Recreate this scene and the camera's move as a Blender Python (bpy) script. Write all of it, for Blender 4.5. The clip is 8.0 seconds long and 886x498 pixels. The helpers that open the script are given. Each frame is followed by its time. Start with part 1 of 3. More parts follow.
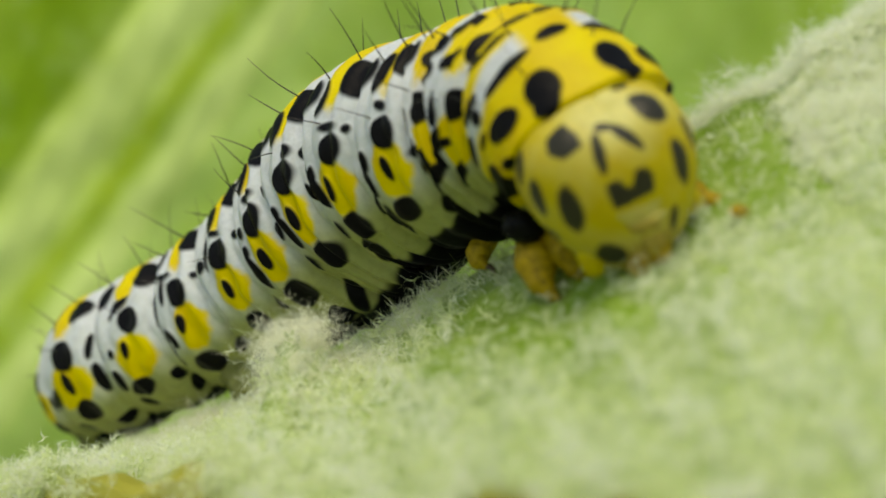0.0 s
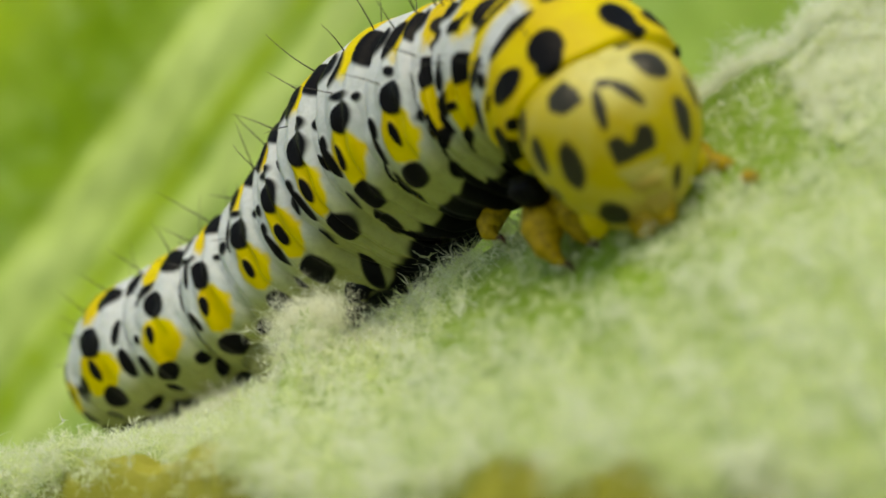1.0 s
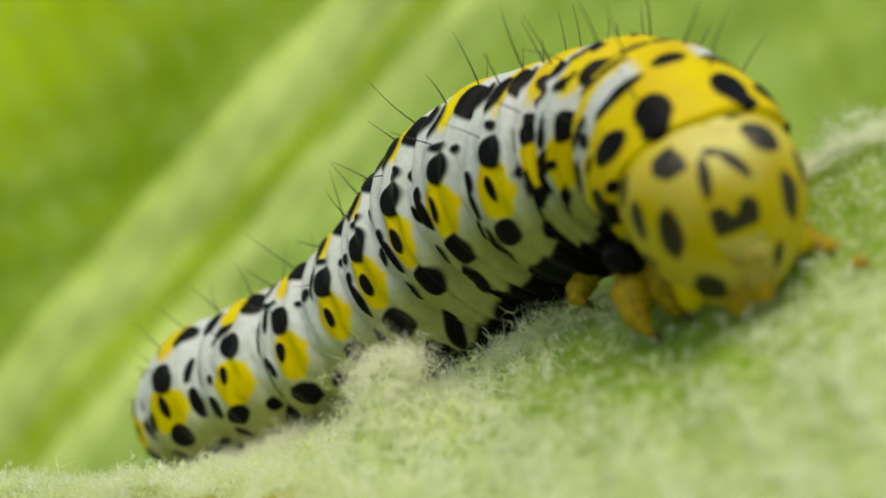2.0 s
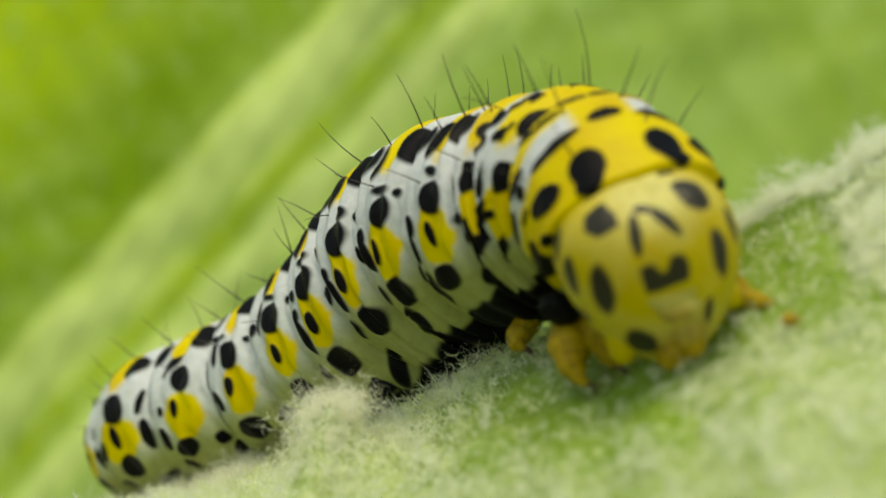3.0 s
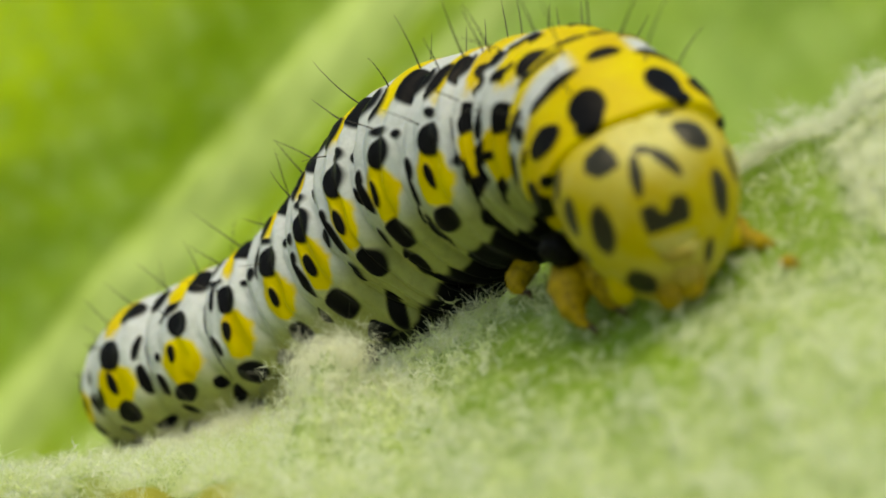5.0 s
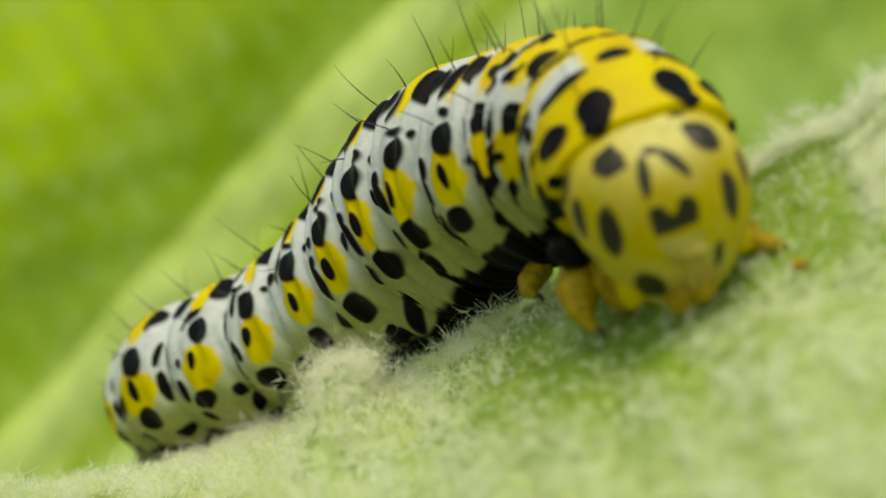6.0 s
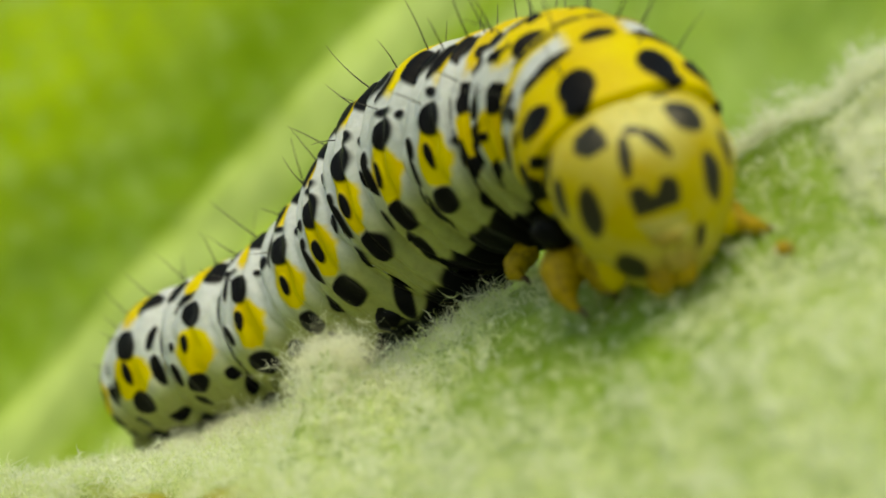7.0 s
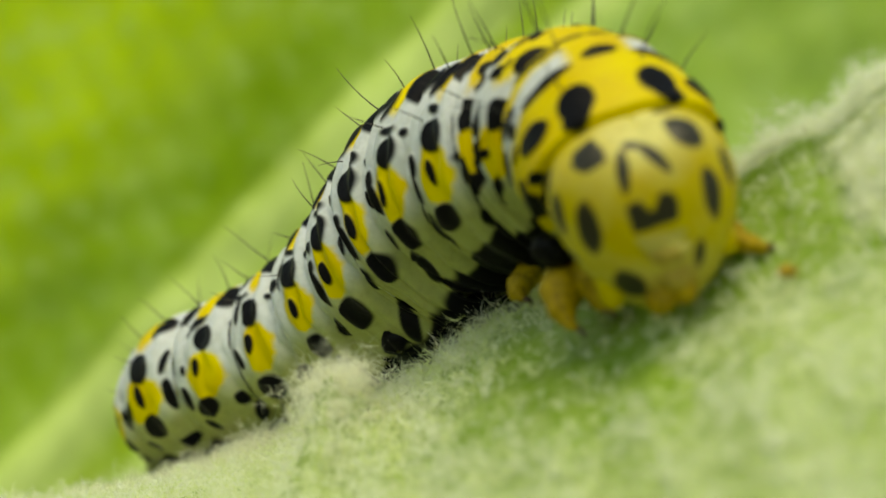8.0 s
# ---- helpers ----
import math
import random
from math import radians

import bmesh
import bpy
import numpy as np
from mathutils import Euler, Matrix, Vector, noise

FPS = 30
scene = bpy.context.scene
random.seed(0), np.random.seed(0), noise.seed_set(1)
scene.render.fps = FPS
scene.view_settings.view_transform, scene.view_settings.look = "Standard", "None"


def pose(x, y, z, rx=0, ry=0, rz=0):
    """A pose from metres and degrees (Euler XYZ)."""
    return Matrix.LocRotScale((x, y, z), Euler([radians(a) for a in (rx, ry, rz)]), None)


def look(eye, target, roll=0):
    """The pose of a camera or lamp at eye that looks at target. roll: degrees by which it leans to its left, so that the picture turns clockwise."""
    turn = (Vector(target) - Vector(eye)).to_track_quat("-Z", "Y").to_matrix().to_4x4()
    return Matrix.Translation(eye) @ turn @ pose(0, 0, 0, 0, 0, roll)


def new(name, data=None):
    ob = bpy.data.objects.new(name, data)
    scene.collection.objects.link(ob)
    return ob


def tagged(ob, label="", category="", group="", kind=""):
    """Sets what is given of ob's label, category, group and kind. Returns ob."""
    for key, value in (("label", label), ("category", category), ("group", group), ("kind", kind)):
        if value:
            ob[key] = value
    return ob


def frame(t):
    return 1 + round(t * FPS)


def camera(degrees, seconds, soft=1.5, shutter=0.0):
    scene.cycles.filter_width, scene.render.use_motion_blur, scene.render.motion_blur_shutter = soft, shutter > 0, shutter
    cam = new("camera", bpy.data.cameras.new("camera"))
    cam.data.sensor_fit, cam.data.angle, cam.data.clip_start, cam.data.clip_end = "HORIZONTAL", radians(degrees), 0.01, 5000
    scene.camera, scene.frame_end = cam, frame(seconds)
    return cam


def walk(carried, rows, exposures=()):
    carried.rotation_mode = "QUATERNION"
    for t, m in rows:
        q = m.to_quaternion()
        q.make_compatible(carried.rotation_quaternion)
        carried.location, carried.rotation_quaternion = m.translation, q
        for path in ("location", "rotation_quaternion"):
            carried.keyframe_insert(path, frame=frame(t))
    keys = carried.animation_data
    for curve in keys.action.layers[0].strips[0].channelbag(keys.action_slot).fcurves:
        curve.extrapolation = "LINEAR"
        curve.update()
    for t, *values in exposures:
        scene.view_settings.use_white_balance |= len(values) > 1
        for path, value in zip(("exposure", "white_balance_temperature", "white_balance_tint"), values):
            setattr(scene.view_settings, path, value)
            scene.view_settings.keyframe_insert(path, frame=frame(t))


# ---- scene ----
# Lengths are written in units of U metres (a little under a millimetre), from the camera's first place.
U = 0.00085
BASE = Vector((0.0, 0.0, 0.35))

# ---- camera ----
cam = camera(32, 8.0, soft=1.7)
cam.data.dof.use_dof = True
cam.data.dof.focus_distance = 69.5 * U
cam.data.dof.aperture_fstop = 46.0
ROWS = [
    (0.0, pose(0.000000, -0.000000, 0.350000, 89.994, 0.002, -0.012)),
    (0.5, pose(0.000218, -0.000285, 0.348964, 90.524, -0.238, 0.082)),
    (1.0, pose(0.002384, 0.000212, 0.346780, 92.262, -0.658, 2.850)),
    (1.5, pose(0.004081, 0.001526, 0.343998, 94.617, -3.176, 6.074)),
    (2.0, pose(0.002022, 0.001231, 0.345876, 95.246, -5.944, 5.419)),
    (3.5, pose(0.003782, 0.000773, 0.347885, 94.841, -6.370, 4.333)),
    (4.0, pose(0.002836, 0.001034, 0.348038, 93.679, -6.339, 3.696)),
    (4.5, pose(0.003060, 0.000968, 0.347387, 93.464, -5.733, 3.929)),
    (5.0, pose(0.002909, 0.000904, 0.347562, 93.219, -6.010, 4.265)),
    (6.5, pose(0.005703, 0.001742, 0.346324, 94.477, -7.237, 7.249)),
    (7.0, pose(0.006100, 0.001969, 0.346243, 94.111, -7.548, 7.441)),
    (7.5, pose(0.005481, 0.002535, 0.346171, 94.018, -8.141, 7.531)),
    (8.0, pose(0.007834, 0.002695, 0.345342, 95.849, -8.582, 9.277)),
]
walk(cam, ROWS, exposures=[(0.0, 0.51, 8450, 3), (1.5, 0.53, 8750, 2), (3.5, 0.55, 9050, 0), (5.0, 0.55, 9150, 0), (6.5, 0.56, 9550, -3), (8.0, 0.56, 9800, -6)])

# ---- world and sun ----
world = bpy.data.worlds.new("world")
scene.world = world
world.use_nodes = True
wn = world.node_tree.nodes
sky = wn.new("ShaderNodeTexSky")
sky.sky_type = "NISHITA"
sky.sun_disc = False
sky.sun_elevation, sky.sun_rotation = radians(63), radians(193)
wn["Background"].inputs["Strength"].default_value = 0.13
world.node_tree.links.new(sky.outputs[0], wn["Background"].inputs["Color"])
sun = new("sun", bpy.data.lights.new("sun", "SUN"))
sun.data.energy, sun.data.angle, sun.data.color = 1.5, radians(42), (1.0, 0.95, 0.86)
sun.matrix_world = look((-0.15, -0.66, 1.34), (0, 0, 0))


# ---- small helpers ----
def sstep(a, b, x):
    t = np.clip((np.asarray(x, float) - a) / (b - a), 0, 1)
    return t * t * (3 - 2 * t)


def wobble(p, scale, seed=0.0):
    """A cheap smooth noise in -1..1 on arrays of points."""
    x, y, z = (p[..., i] * scale for i in range(3))
    s = seed * 1.7
    return (np.sin(1.3 * x + 2.1 * y + s) * np.cos(1.9 * y - 0.8 * z + 2 * s) + np.sin(2.7 * z + 1.1 * x + 3 * s) * np.cos(2.3 * x - 1.6 * y + s)
            + 0.6 * np.sin(4.1 * x - 3.3 * z + s) * np.cos(3.7 * y + 2.9 * x - s)) / 2.6


def place(v):
    """Points in units into metres of the world."""
    return np.asarray(v, float) * U + np.array(BASE)


def to_mesh(name, verts, quads, material, colours=None, smooth=True):
    """One mesh from arrays: verts in metres, faces of equal size, a colour per vertex."""
    verts, quads = np.asarray(verts, np.float32), np.asarray(quads, np.int32)
    me = bpy.data.meshes.new(name)
    n, k = quads.shape
    me.vertices.add(len(verts))
    me.vertices.foreach_set("co", verts.ravel())
    me.loops.add(n * k)
    me.loops.foreach_set("vertex_index", quads.ravel())
    me.polygons.add(n)
    me.polygons.foreach_set("loop_start", np.arange(0, n * k, k, dtype=np.int32))
    me.polygons.foreach_set("use_smooth", np.full(n, smooth))
    if colours is not None:
        at = me.color_attributes.new("pattern", "FLOAT_COLOR", "POINT")
        at.data.foreach_set("color", np.asarray(colours, np.float32).ravel())
    me.update(calc_edges=True)
    me.validate()
    me.materials.append(material)
    return me


def part(name, me, parent, label=""):
    ob = new(name, me)
    ob.parent = parent
    return tagged(ob, label)


def grid_quads(nu, nv, wrap=False):
    i, j = np.meshgrid(np.arange(nu - 1), np.arange(nv if wrap else nv - 1), indexing="ij")
    j2 = (j + 1) % nv
    return np.stack([i * nv + j, (i + 1) * nv + j, (i + 1) * nv + j2, i * nv + j2], -1).reshape(-1, 4)


def tube(points, radii, sides=8):
    """A round tapered tube through points (units): verts and quads, with closed ends."""
    p = np.asarray(points, float)
    d = np.gradient(p, axis=0)
    d /= np.linalg.norm(d, axis=1)[:, None] + 1e-9
    ref = np.array([0.3, 0.2, 1.0]) if abs(d[0, 2]) < 0.9 else np.array([1.0, 0.1, 0.2])
    n = np.cross(d, ref)
    n /= np.linalg.norm(n, axis=1)[:, None]
    b = np.cross(d, n)
    a = np.arange(sides) * 2 * math.pi / sides
    v = p[:, None] + np.asarray(radii)[:, None, None] * (np.cos(a)[None, :, None] * n[:, None] + np.sin(a)[None, :, None] * b[:, None])
    return v.reshape(-1, 3), grid_quads(len(p), sides, True)


# ---- materials ----
def material(name, rough=0.5, **extra):
    m = bpy.data.materials.new(name)
    m.use_nodes = True
    nt = m.node_tree
    b = nt.nodes["Principled BSDF"]
    b.inputs["Roughness"].default_value = rough
    for key, value in extra.items():
        b.inputs[key.replace("_", " ")].default_value = value
    return m, nt, b


def node(nt, kind, **values):
    n = nt.nodes.new(kind)
    for key, value in values.items():
        n.inputs[key.replace("_", " ")].default_value = value
    return n


def mix(nt, fac, a, b, blend="MIX"):
    n = nt.nodes.new("ShaderNodeMix")
    n.data_type, n.blend_type = "RGBA", blend
    for sock, value in ((n.inputs["Factor"], fac), (n.inputs["A"], a), (n.inputs["B"], b)):
        if hasattr(value, "is_linked"):
            nt.links.new(value, sock)
        else:
            sock.default_value = value
    return n.outputs["Result"]


def noise_out(nt, scale, detail=4.0, rough=0.55, coords="Object"):
    tc = nt.nodes.new("ShaderNodeTexCoord")
    n = node(nt, "ShaderNodeTexNoise", Scale=scale, Detail=detail, Roughness=rough)
    nt.links.new(tc.outputs[coords], n.inputs["Vector"])
    return n.outputs["Fac"]


def ramp(nt, fac, a, b):
    r = nt.nodes.new("ShaderNodeMapRange")
    r.inputs["From Min"].default_value, r.inputs["From Max"].default_value = a, b
    nt.links.new(fac, r.inputs["Value"])
    return r.outputs["Result"]


def bump(nt, b, fac, strength, distance):
    n = node(nt, "ShaderNodeBump", Strength=strength, Distance=distance)
    nt.links.new(fac, n.inputs["Height"])
    nt.links.new(n.outputs["Normal"], b.inputs["Normal"])


def skin_material(name, white, yellow, black, tinge, rough, gloss):
    """Skin whose marks come from the vertex attribute: red black, green yellow, blue the greenish underside with its
    painted shade.
    """
    m, nt, b = material(name, rough)
    at = nt.nodes.new("ShaderNodeAttribute")
    at.attribute_name = "pattern"
    sep = nt.nodes.new("ShaderNodeSeparateColor")
    nt.links.new(at.outputs["Color"], sep.inputs["Color"])
    fine, coarse = noise_out(nt, 2600, 5), noise_out(nt, 420, 3)
    base = mix(nt, sep.outputs["Blue"], white, tinge)
    base = mix(nt, ramp(nt, fine, 0.45, 0.75), base, (0.82, 0.83, 0.82, 1), "MULTIPLY")
    yel = mix(nt, ramp(nt, coarse, 0.35, 0.7), yellow, tuple(c * k for c, k in zip(yellow[:3], (0.86, 0.76, 0.8))) + (1,))
    base = mix(nt, sep.outputs["Green"], base, yel)
    base = mix(nt, sep.outputs["Red"], base, black)
    nt.links.new(base, b.inputs["Base Color"])
    r = nt.nodes.new("ShaderNodeMapRange")
    r.inputs["To Min"].default_value, r.inputs["To Max"].default_value = rough, rough * 0.8
    nt.links.new(sep.outputs["Red"], r.inputs["Value"])
    nt.links.new(r.outputs["Result"], b.inputs["Roughness"])
    bump(nt, b, fine, 0.5, 0.00008)
    for sock, top, low in (("Specular IOR Level", 0.2, gloss), ("Subsurface Weight", 0.12, 0.0)):
        mr = nt.nodes.new("ShaderNodeMapRange")
        mr.inputs["To Min"].default_value, mr.inputs["To Max"].default_value = top, low
        nt.links.new(sep.outputs["Red"], mr.inputs["Value"])
        nt.links.new(mr.outputs["Result"], b.inputs[sock])
    b.inputs["Subsurface Radius"].default_value = (0.0006, 0.0004, 0.00015)
    b.inputs["Subsurface Scale"].default_value = 1.0
    return m


SKIN = skin_material("caterpillar_skin", (0.53, 0.57, 0.595, 1), (0.66, 0.54, 0.005, 1), (0.004, 0.004, 0.005, 1), (0.33, 0.35, 0.125, 1), 0.5, 0.07)
FACE = skin_material("head_capsule", (0.62, 0.58, 0.21, 1), (0.50, 0.405, 0.010, 1), (0.010, 0.010, 0.012, 1), (0.40, 0.29, 0.06, 1), 0.48, 0.28)


def leg_material():
    m, nt, b = material("leg_chitin", 0.55, Specular_IOR_Level=0.2)
    n = noise_out(nt, 3400, 6, 0.7)
    nt.links.new(mix(nt, ramp(nt, n, 0.42, 0.78), (0.40, 0.27, 0.010, 1), (0.05, 0.028, 0.003, 1)), b.inputs["Base Color"])
    bump(nt, b, n, 0.3, 0.00008)
    return m


LEG = leg_material()
CLAW = material("claw_horn", 0.35)[0]
CLAW.node_tree.nodes["Principled BSDF"].inputs["Base Color"].default_value = (0.05, 0.02, 0.008, 1)
BRISTLE = material("bristle_black", 0.45)[0]
BRISTLE.node_tree.nodes["Principled BSDF"].inputs["Base Color"].default_value = (0.015, 0.013, 0.012, 1)


def leaf_material(name, green, pale, rim, warm, scales, thin):
    """Leaf skin: green with pale woolly patches; attribute red: vein, green: dry rim."""
    m, nt, b = material(name, 0.65)
    at = nt.nodes.new("ShaderNodeAttribute")
    at.attribute_name = "pattern"
    sep = nt.nodes.new("ShaderNodeSeparateColor")
    nt.links.new(at.outputs["Color"], sep.inputs["Color"])
    a, c = noise_out(nt, scales[0], 4), noise_out(nt, scales[1], 5)
    base = mix(nt, ramp(nt, a, 0.38, 0.66), green, tuple(0.5 * x + 0.5 * y for x, y in zip(green, pale)))
    base = mix(nt, ramp(nt, c, 0.5, 0.8), base, pale)
    base = mix(nt, sep.outputs["Red"], base, pale)
    base = mix(nt, sep.outputs["Green"], base, rim)
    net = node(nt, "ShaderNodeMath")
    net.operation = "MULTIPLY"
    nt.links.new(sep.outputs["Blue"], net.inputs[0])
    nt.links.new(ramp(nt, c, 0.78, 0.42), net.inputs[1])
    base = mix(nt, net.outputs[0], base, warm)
    nt.links.new(base, b.inputs["Base Color"])
    bump(nt, b, c, 0.5, 0.0002)
    tr = nt.nodes.new("ShaderNodeBsdfTranslucent")
    nt.links.new(base, tr.inputs["Color"])
    ms = nt.nodes.new("ShaderNodeMixShader")
    ms.inputs["Fac"].default_value = thin
    nt.links.new(b.outputs[0], ms.inputs[1])
    nt.links.new(tr.outputs[0], ms.inputs[2])
    nt.links.new(ms.outputs[0], nt.nodes["Material Output"].inputs["Surface"])
    return m


LEAF = leaf_material("leaf_felt", (0.28, 0.41, 0.055, 1), (0.60, 0.695, 0.39, 1), (0.42, 0.405, 0.05, 1), (0.19, 0.33, 0.016, 1), (500, 2500), 0.25)
BACKLEAF = leaf_material("back_leaf_skin", (0.38, 0.575, 0.014, 1), (0.62, 0.80, 0.25, 1), (0.27, 0.50, 0.016, 1), (0.60, 0.78, 0.012, 1), (60, 400), 0.5)
RIB = leaf_material("back_rib_skin", (0.43, 0.63, 0.05, 1), (0.55, 0.71, 0.22, 1), (0.28, 0.47, 0.006, 1), (0.54, 0.72, 0.012, 1), (60, 400), 0.08)


def wool_material(name, one, two):
    m, nt, b = material(name, 0.6)
    gi = nt.nodes.new("ShaderNodeNewGeometry")
    col = mix(nt, gi.outputs["Random Per Island"], one, two)
    nt.links.new(col, b.inputs["Base Color"])
    tr = nt.nodes.new("ShaderNodeBsdfTranslucent")
    nt.links.new(col, tr.inputs["Color"])
    ms = nt.nodes.new("ShaderNodeMixShader")
    ms.inputs["Fac"].default_value = 0.5
    nt.links.new(b.outputs[0], ms.inputs[1])
    nt.links.new(tr.outputs[0], ms.inputs[2])
    nt.links.new(ms.outputs[0], nt.nodes["Material Output"].inputs["Surface"])
    return m


WOOL = wool_material("leaf_wool_fibre", (0.755, 0.835, 0.43, 1), (0.885, 0.945, 0.65, 1))
CREAM = wool_material("cream_wool_fibre", (0.90, 0.905, 0.73, 1), (0.97, 0.975, 0.88, 1))
FLOSS = wool_material("thick_white_wool", (0.91, 0.95, 0.77, 1), (0.97, 0.985, 0.90, 1))
GROUND = material("ground_soil", 0.9)[0]
_gn = GROUND.node_tree
_gb = _gn.nodes["Principled BSDF"]
_gn.links.new(mix(_gn, ramp(_gn, noise_out(_gn, 3.0, 6), 0.4, 0.6), (0.07, 0.12, 0.02, 1), (0.10, 0.08, 0.04, 1)), _gb.inputs["Base Color"])


# ---- ground ----
def build_ground():
    n = 24
    v = [(0, 0, 0)]
    for ring in (1, 6, 40, 400, 3000):
        v += [(ring * math.cos(a), ring * math.sin(a), 0.0) for a in np.arange(n) * 2 * math.pi / n]
    me = bpy.data.meshes.new("ground")
    faces = [(0, 1 + i, 1 + (i + 1) % n) for i in range(n)]
    for k in range(4):
        o, p = 1 + k * n, 1 + (k + 1) * n
        faces += [(o + i, p + i, p + (i + 1) % n, o + (i + 1) % n) for i in range(n)]
    me.from_pydata(v, [], faces)
    me.materials.append(GROUND)
    return tagged(new("ground", me), "dark soil with low green growth under the plant", "ground", kind="structure")


build_ground()


# ---- the leaf that carries the caterpillar ----
# crest line under the caterpillar and the near edge, both as depth and height along x
CREST = np.array([(-36, 96, -18.7), (-27.5, 89, -15.4), (-23.1, 85.5, -13.4), (-19.5, 84, -12.4), (-14.8, 82, -10.3), (-10.2, 79, -8.1), (-6.2, 76, -5.8), (-4.5, 74.5, -4.8), (-1.7, 71.5, -2.9),
                  (0.4, 69, -1.4), (2.4, 67, -0.2), (5.0, 64, 1.2), (10.1, 61.5, 4.9), (11.4, 61, 5.7), (13.3, 60.5, 6.6), (14.6, 60.5, 7.7), (17.0, 60.5, 9.7), (26, 61, 16)], float)
NEAR = np.array([(-40, 82, -15.2), (-28.3, 74, -12.6), (-17.2, 66, -11.0), (-7.6, 58, -10.1), (0.2, 49, -10.0), (6.6, 44.5, -8.7), (12.0, 42.5, -9.1), (26, 41, -9.6)], float)


def leaf_at(x, v):
    """The leaf's skin: v 0 at the near edge, 1 on the crest, up to 2 at the far edge, below 0 round the dry rim."""
    yc, zc = np.interp(x, CREST[:, 0], CREST[:, 1]), np.interp(x, CREST[:, 0], CREST[:, 2])
    yn, zn = np.interp(x, NEAR[:, 0], NEAR[:, 1]), np.interp(x, NEAR[:, 0], NEAR[:, 2])
    zn = zn + 0.35 * np.sin(0.7 * x) + 0.2 * np.sin(1.9 * x + 1)
    f = np.clip(v, 0, 1)
    right = sstep(2, 12, x)
    bow = np.where(f > 0.6, f**0.65, 0.6**0.65 * (f / 0.6) ** 1.4)      # a shelf under the head that drops towards the near edge
    y = yn + (yc - yn) * (f + (bow - f) * right)
    z = zn + (zc - zn) * f
    back = np.clip(v - 1, 0, None)
    reach = 12 - 9.5 * right
    y = y + back * reach
    z = z - back**2 * (2.0 + 1.5 * right)
    rim = np.clip(-v, 0, None)
    y = y - 1.1 * rim + 1.3 * rim**2
    z = z - 2.4 * rim - 4.0 * rim**2
    q = np.stack([x, y, z], -1)
    w = 0.36 * wobble(q, 0.42, 1) + 0.22 * wobble(q, 1.2, 2)
    hump = 3.4 * np.exp(-(((x + 6.4) / np.where(x < -6.4, 0.8, 1.4)) ** 2) - ((v - 0.50) / np.where(v < 0.5, 0.20, 0.14)) ** 2) + 1.6 * np.exp(-(((x + 4.5) / 1.3) ** 2) - ((v - 0.56) / 0.13) ** 2)
    hump = hump * (1 + 0.30 * wobble(q, 1.6, 4) + 0.15 * wobble(q, 3.3, 7))
    hollow = 1.0 * np.exp(-(((x - 4.3) / 2.8) ** 2) - ((v - 0.74) / 0.16) ** 2)
    lip = 0.35 * sstep(8, 10, x) * np.exp(-(((v - 0.985) / 0.018) ** 2))
    return np.stack([x, y - 0.6 * w - lip, z + 0.8 * w + hump - hollow + 0.5 * lip], -1)


def leaf_normal(x, v):
    h = 0.01
    p = leaf_at(x, v)
    n = np.cross(leaf_at(x + 0.1, v) - p, leaf_at(x, v + h) - p)
    return n / (np.linalg.norm(n, axis=-1)[..., None] + 1e-12)


def mottle(x, v):
    """0..1: where the wool lies thick."""
    q = leaf_at(x, v)
    return sstep(0.0, 0.50, 0.7 * wobble(q, 0.4, 5) + 1.0 * wobble(q, 1.5, 6) + 0.6 * wobble(q, 2.7, 2) + 0.3 * sstep(0.5, -0.4, v) + 0.25 * sstep(13, 15, x))


def worn(x, v):
    """Stretches of the near edge where the rim is dry and stripped of wool."""
    v = v + 0.03 * np.sin(1.7 * x) + 0.02 * np.sin(4.1 * x)
    return np.clip(np.exp(-(((x + 10.9) / 4.2) ** 4)) * sstep(0.19, 0.10, v) + np.exp(-(((x - 5.0) / 4.0) ** 4)) * sstep(0.0, -0.12, v) + 0.8 * sstep(-0.2, -0.36, v), 0, 1)


def sheet(nu, nv, front, back):
    """Closes a front and a back grid of points into one shell: verts and quads."""
    g, n = grid_quads(nu, nv), nu * nv
    edge = np.r_[np.arange(nv), np.arange(nv, nu * nv, nv)[:-1] + nv - 1, np.arange(nu * nv - 1, (nu - 1) * nv - 1, -1), np.arange((nu - 2) * nv, 0, -nv)]
    nxt = np.roll(edge, -1)
    return np.vstack([front.reshape(-1, 3), back.reshape(-1, 3)]), np.vstack([g, g[:, ::-1] + n, np.stack([nxt, edge, edge + n, nxt + n], -1)])


def build_leaf():
    nu, nv = 260, 200
    x = np.linspace(-36, 26, nu)[:, None] * np.ones((1, nv))
    v = np.linspace(-1, 2, nv)[None, :] * np.ones((nu, 1))
    front = leaf_at(x, v)
    verts, quads = sheet(nu, nv, front, front - 0.45 * leaf_normal(x, v))
    # blue deepens the green of thin wool; under the head it also paints shade
    col = np.stack([np.maximum((0.10 + 0.45 * mottle(x, v)) * (1 - bare_and_shade(x, v)), np.maximum(lobe(x, v), 0.9 * flap(x, v))), worn(x, v), bare_and_shade(x, v) * (1 - lobe(x, v)), 1 + 0 * x], -1).reshape(-1, 4)
    leaf = new("woolly_leaf")
    leaf.location = BASE
    tagged(leaf, "pale green mullein leaf covered in white wool", "leaf")
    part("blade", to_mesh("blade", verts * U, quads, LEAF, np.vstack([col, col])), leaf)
    return leaf


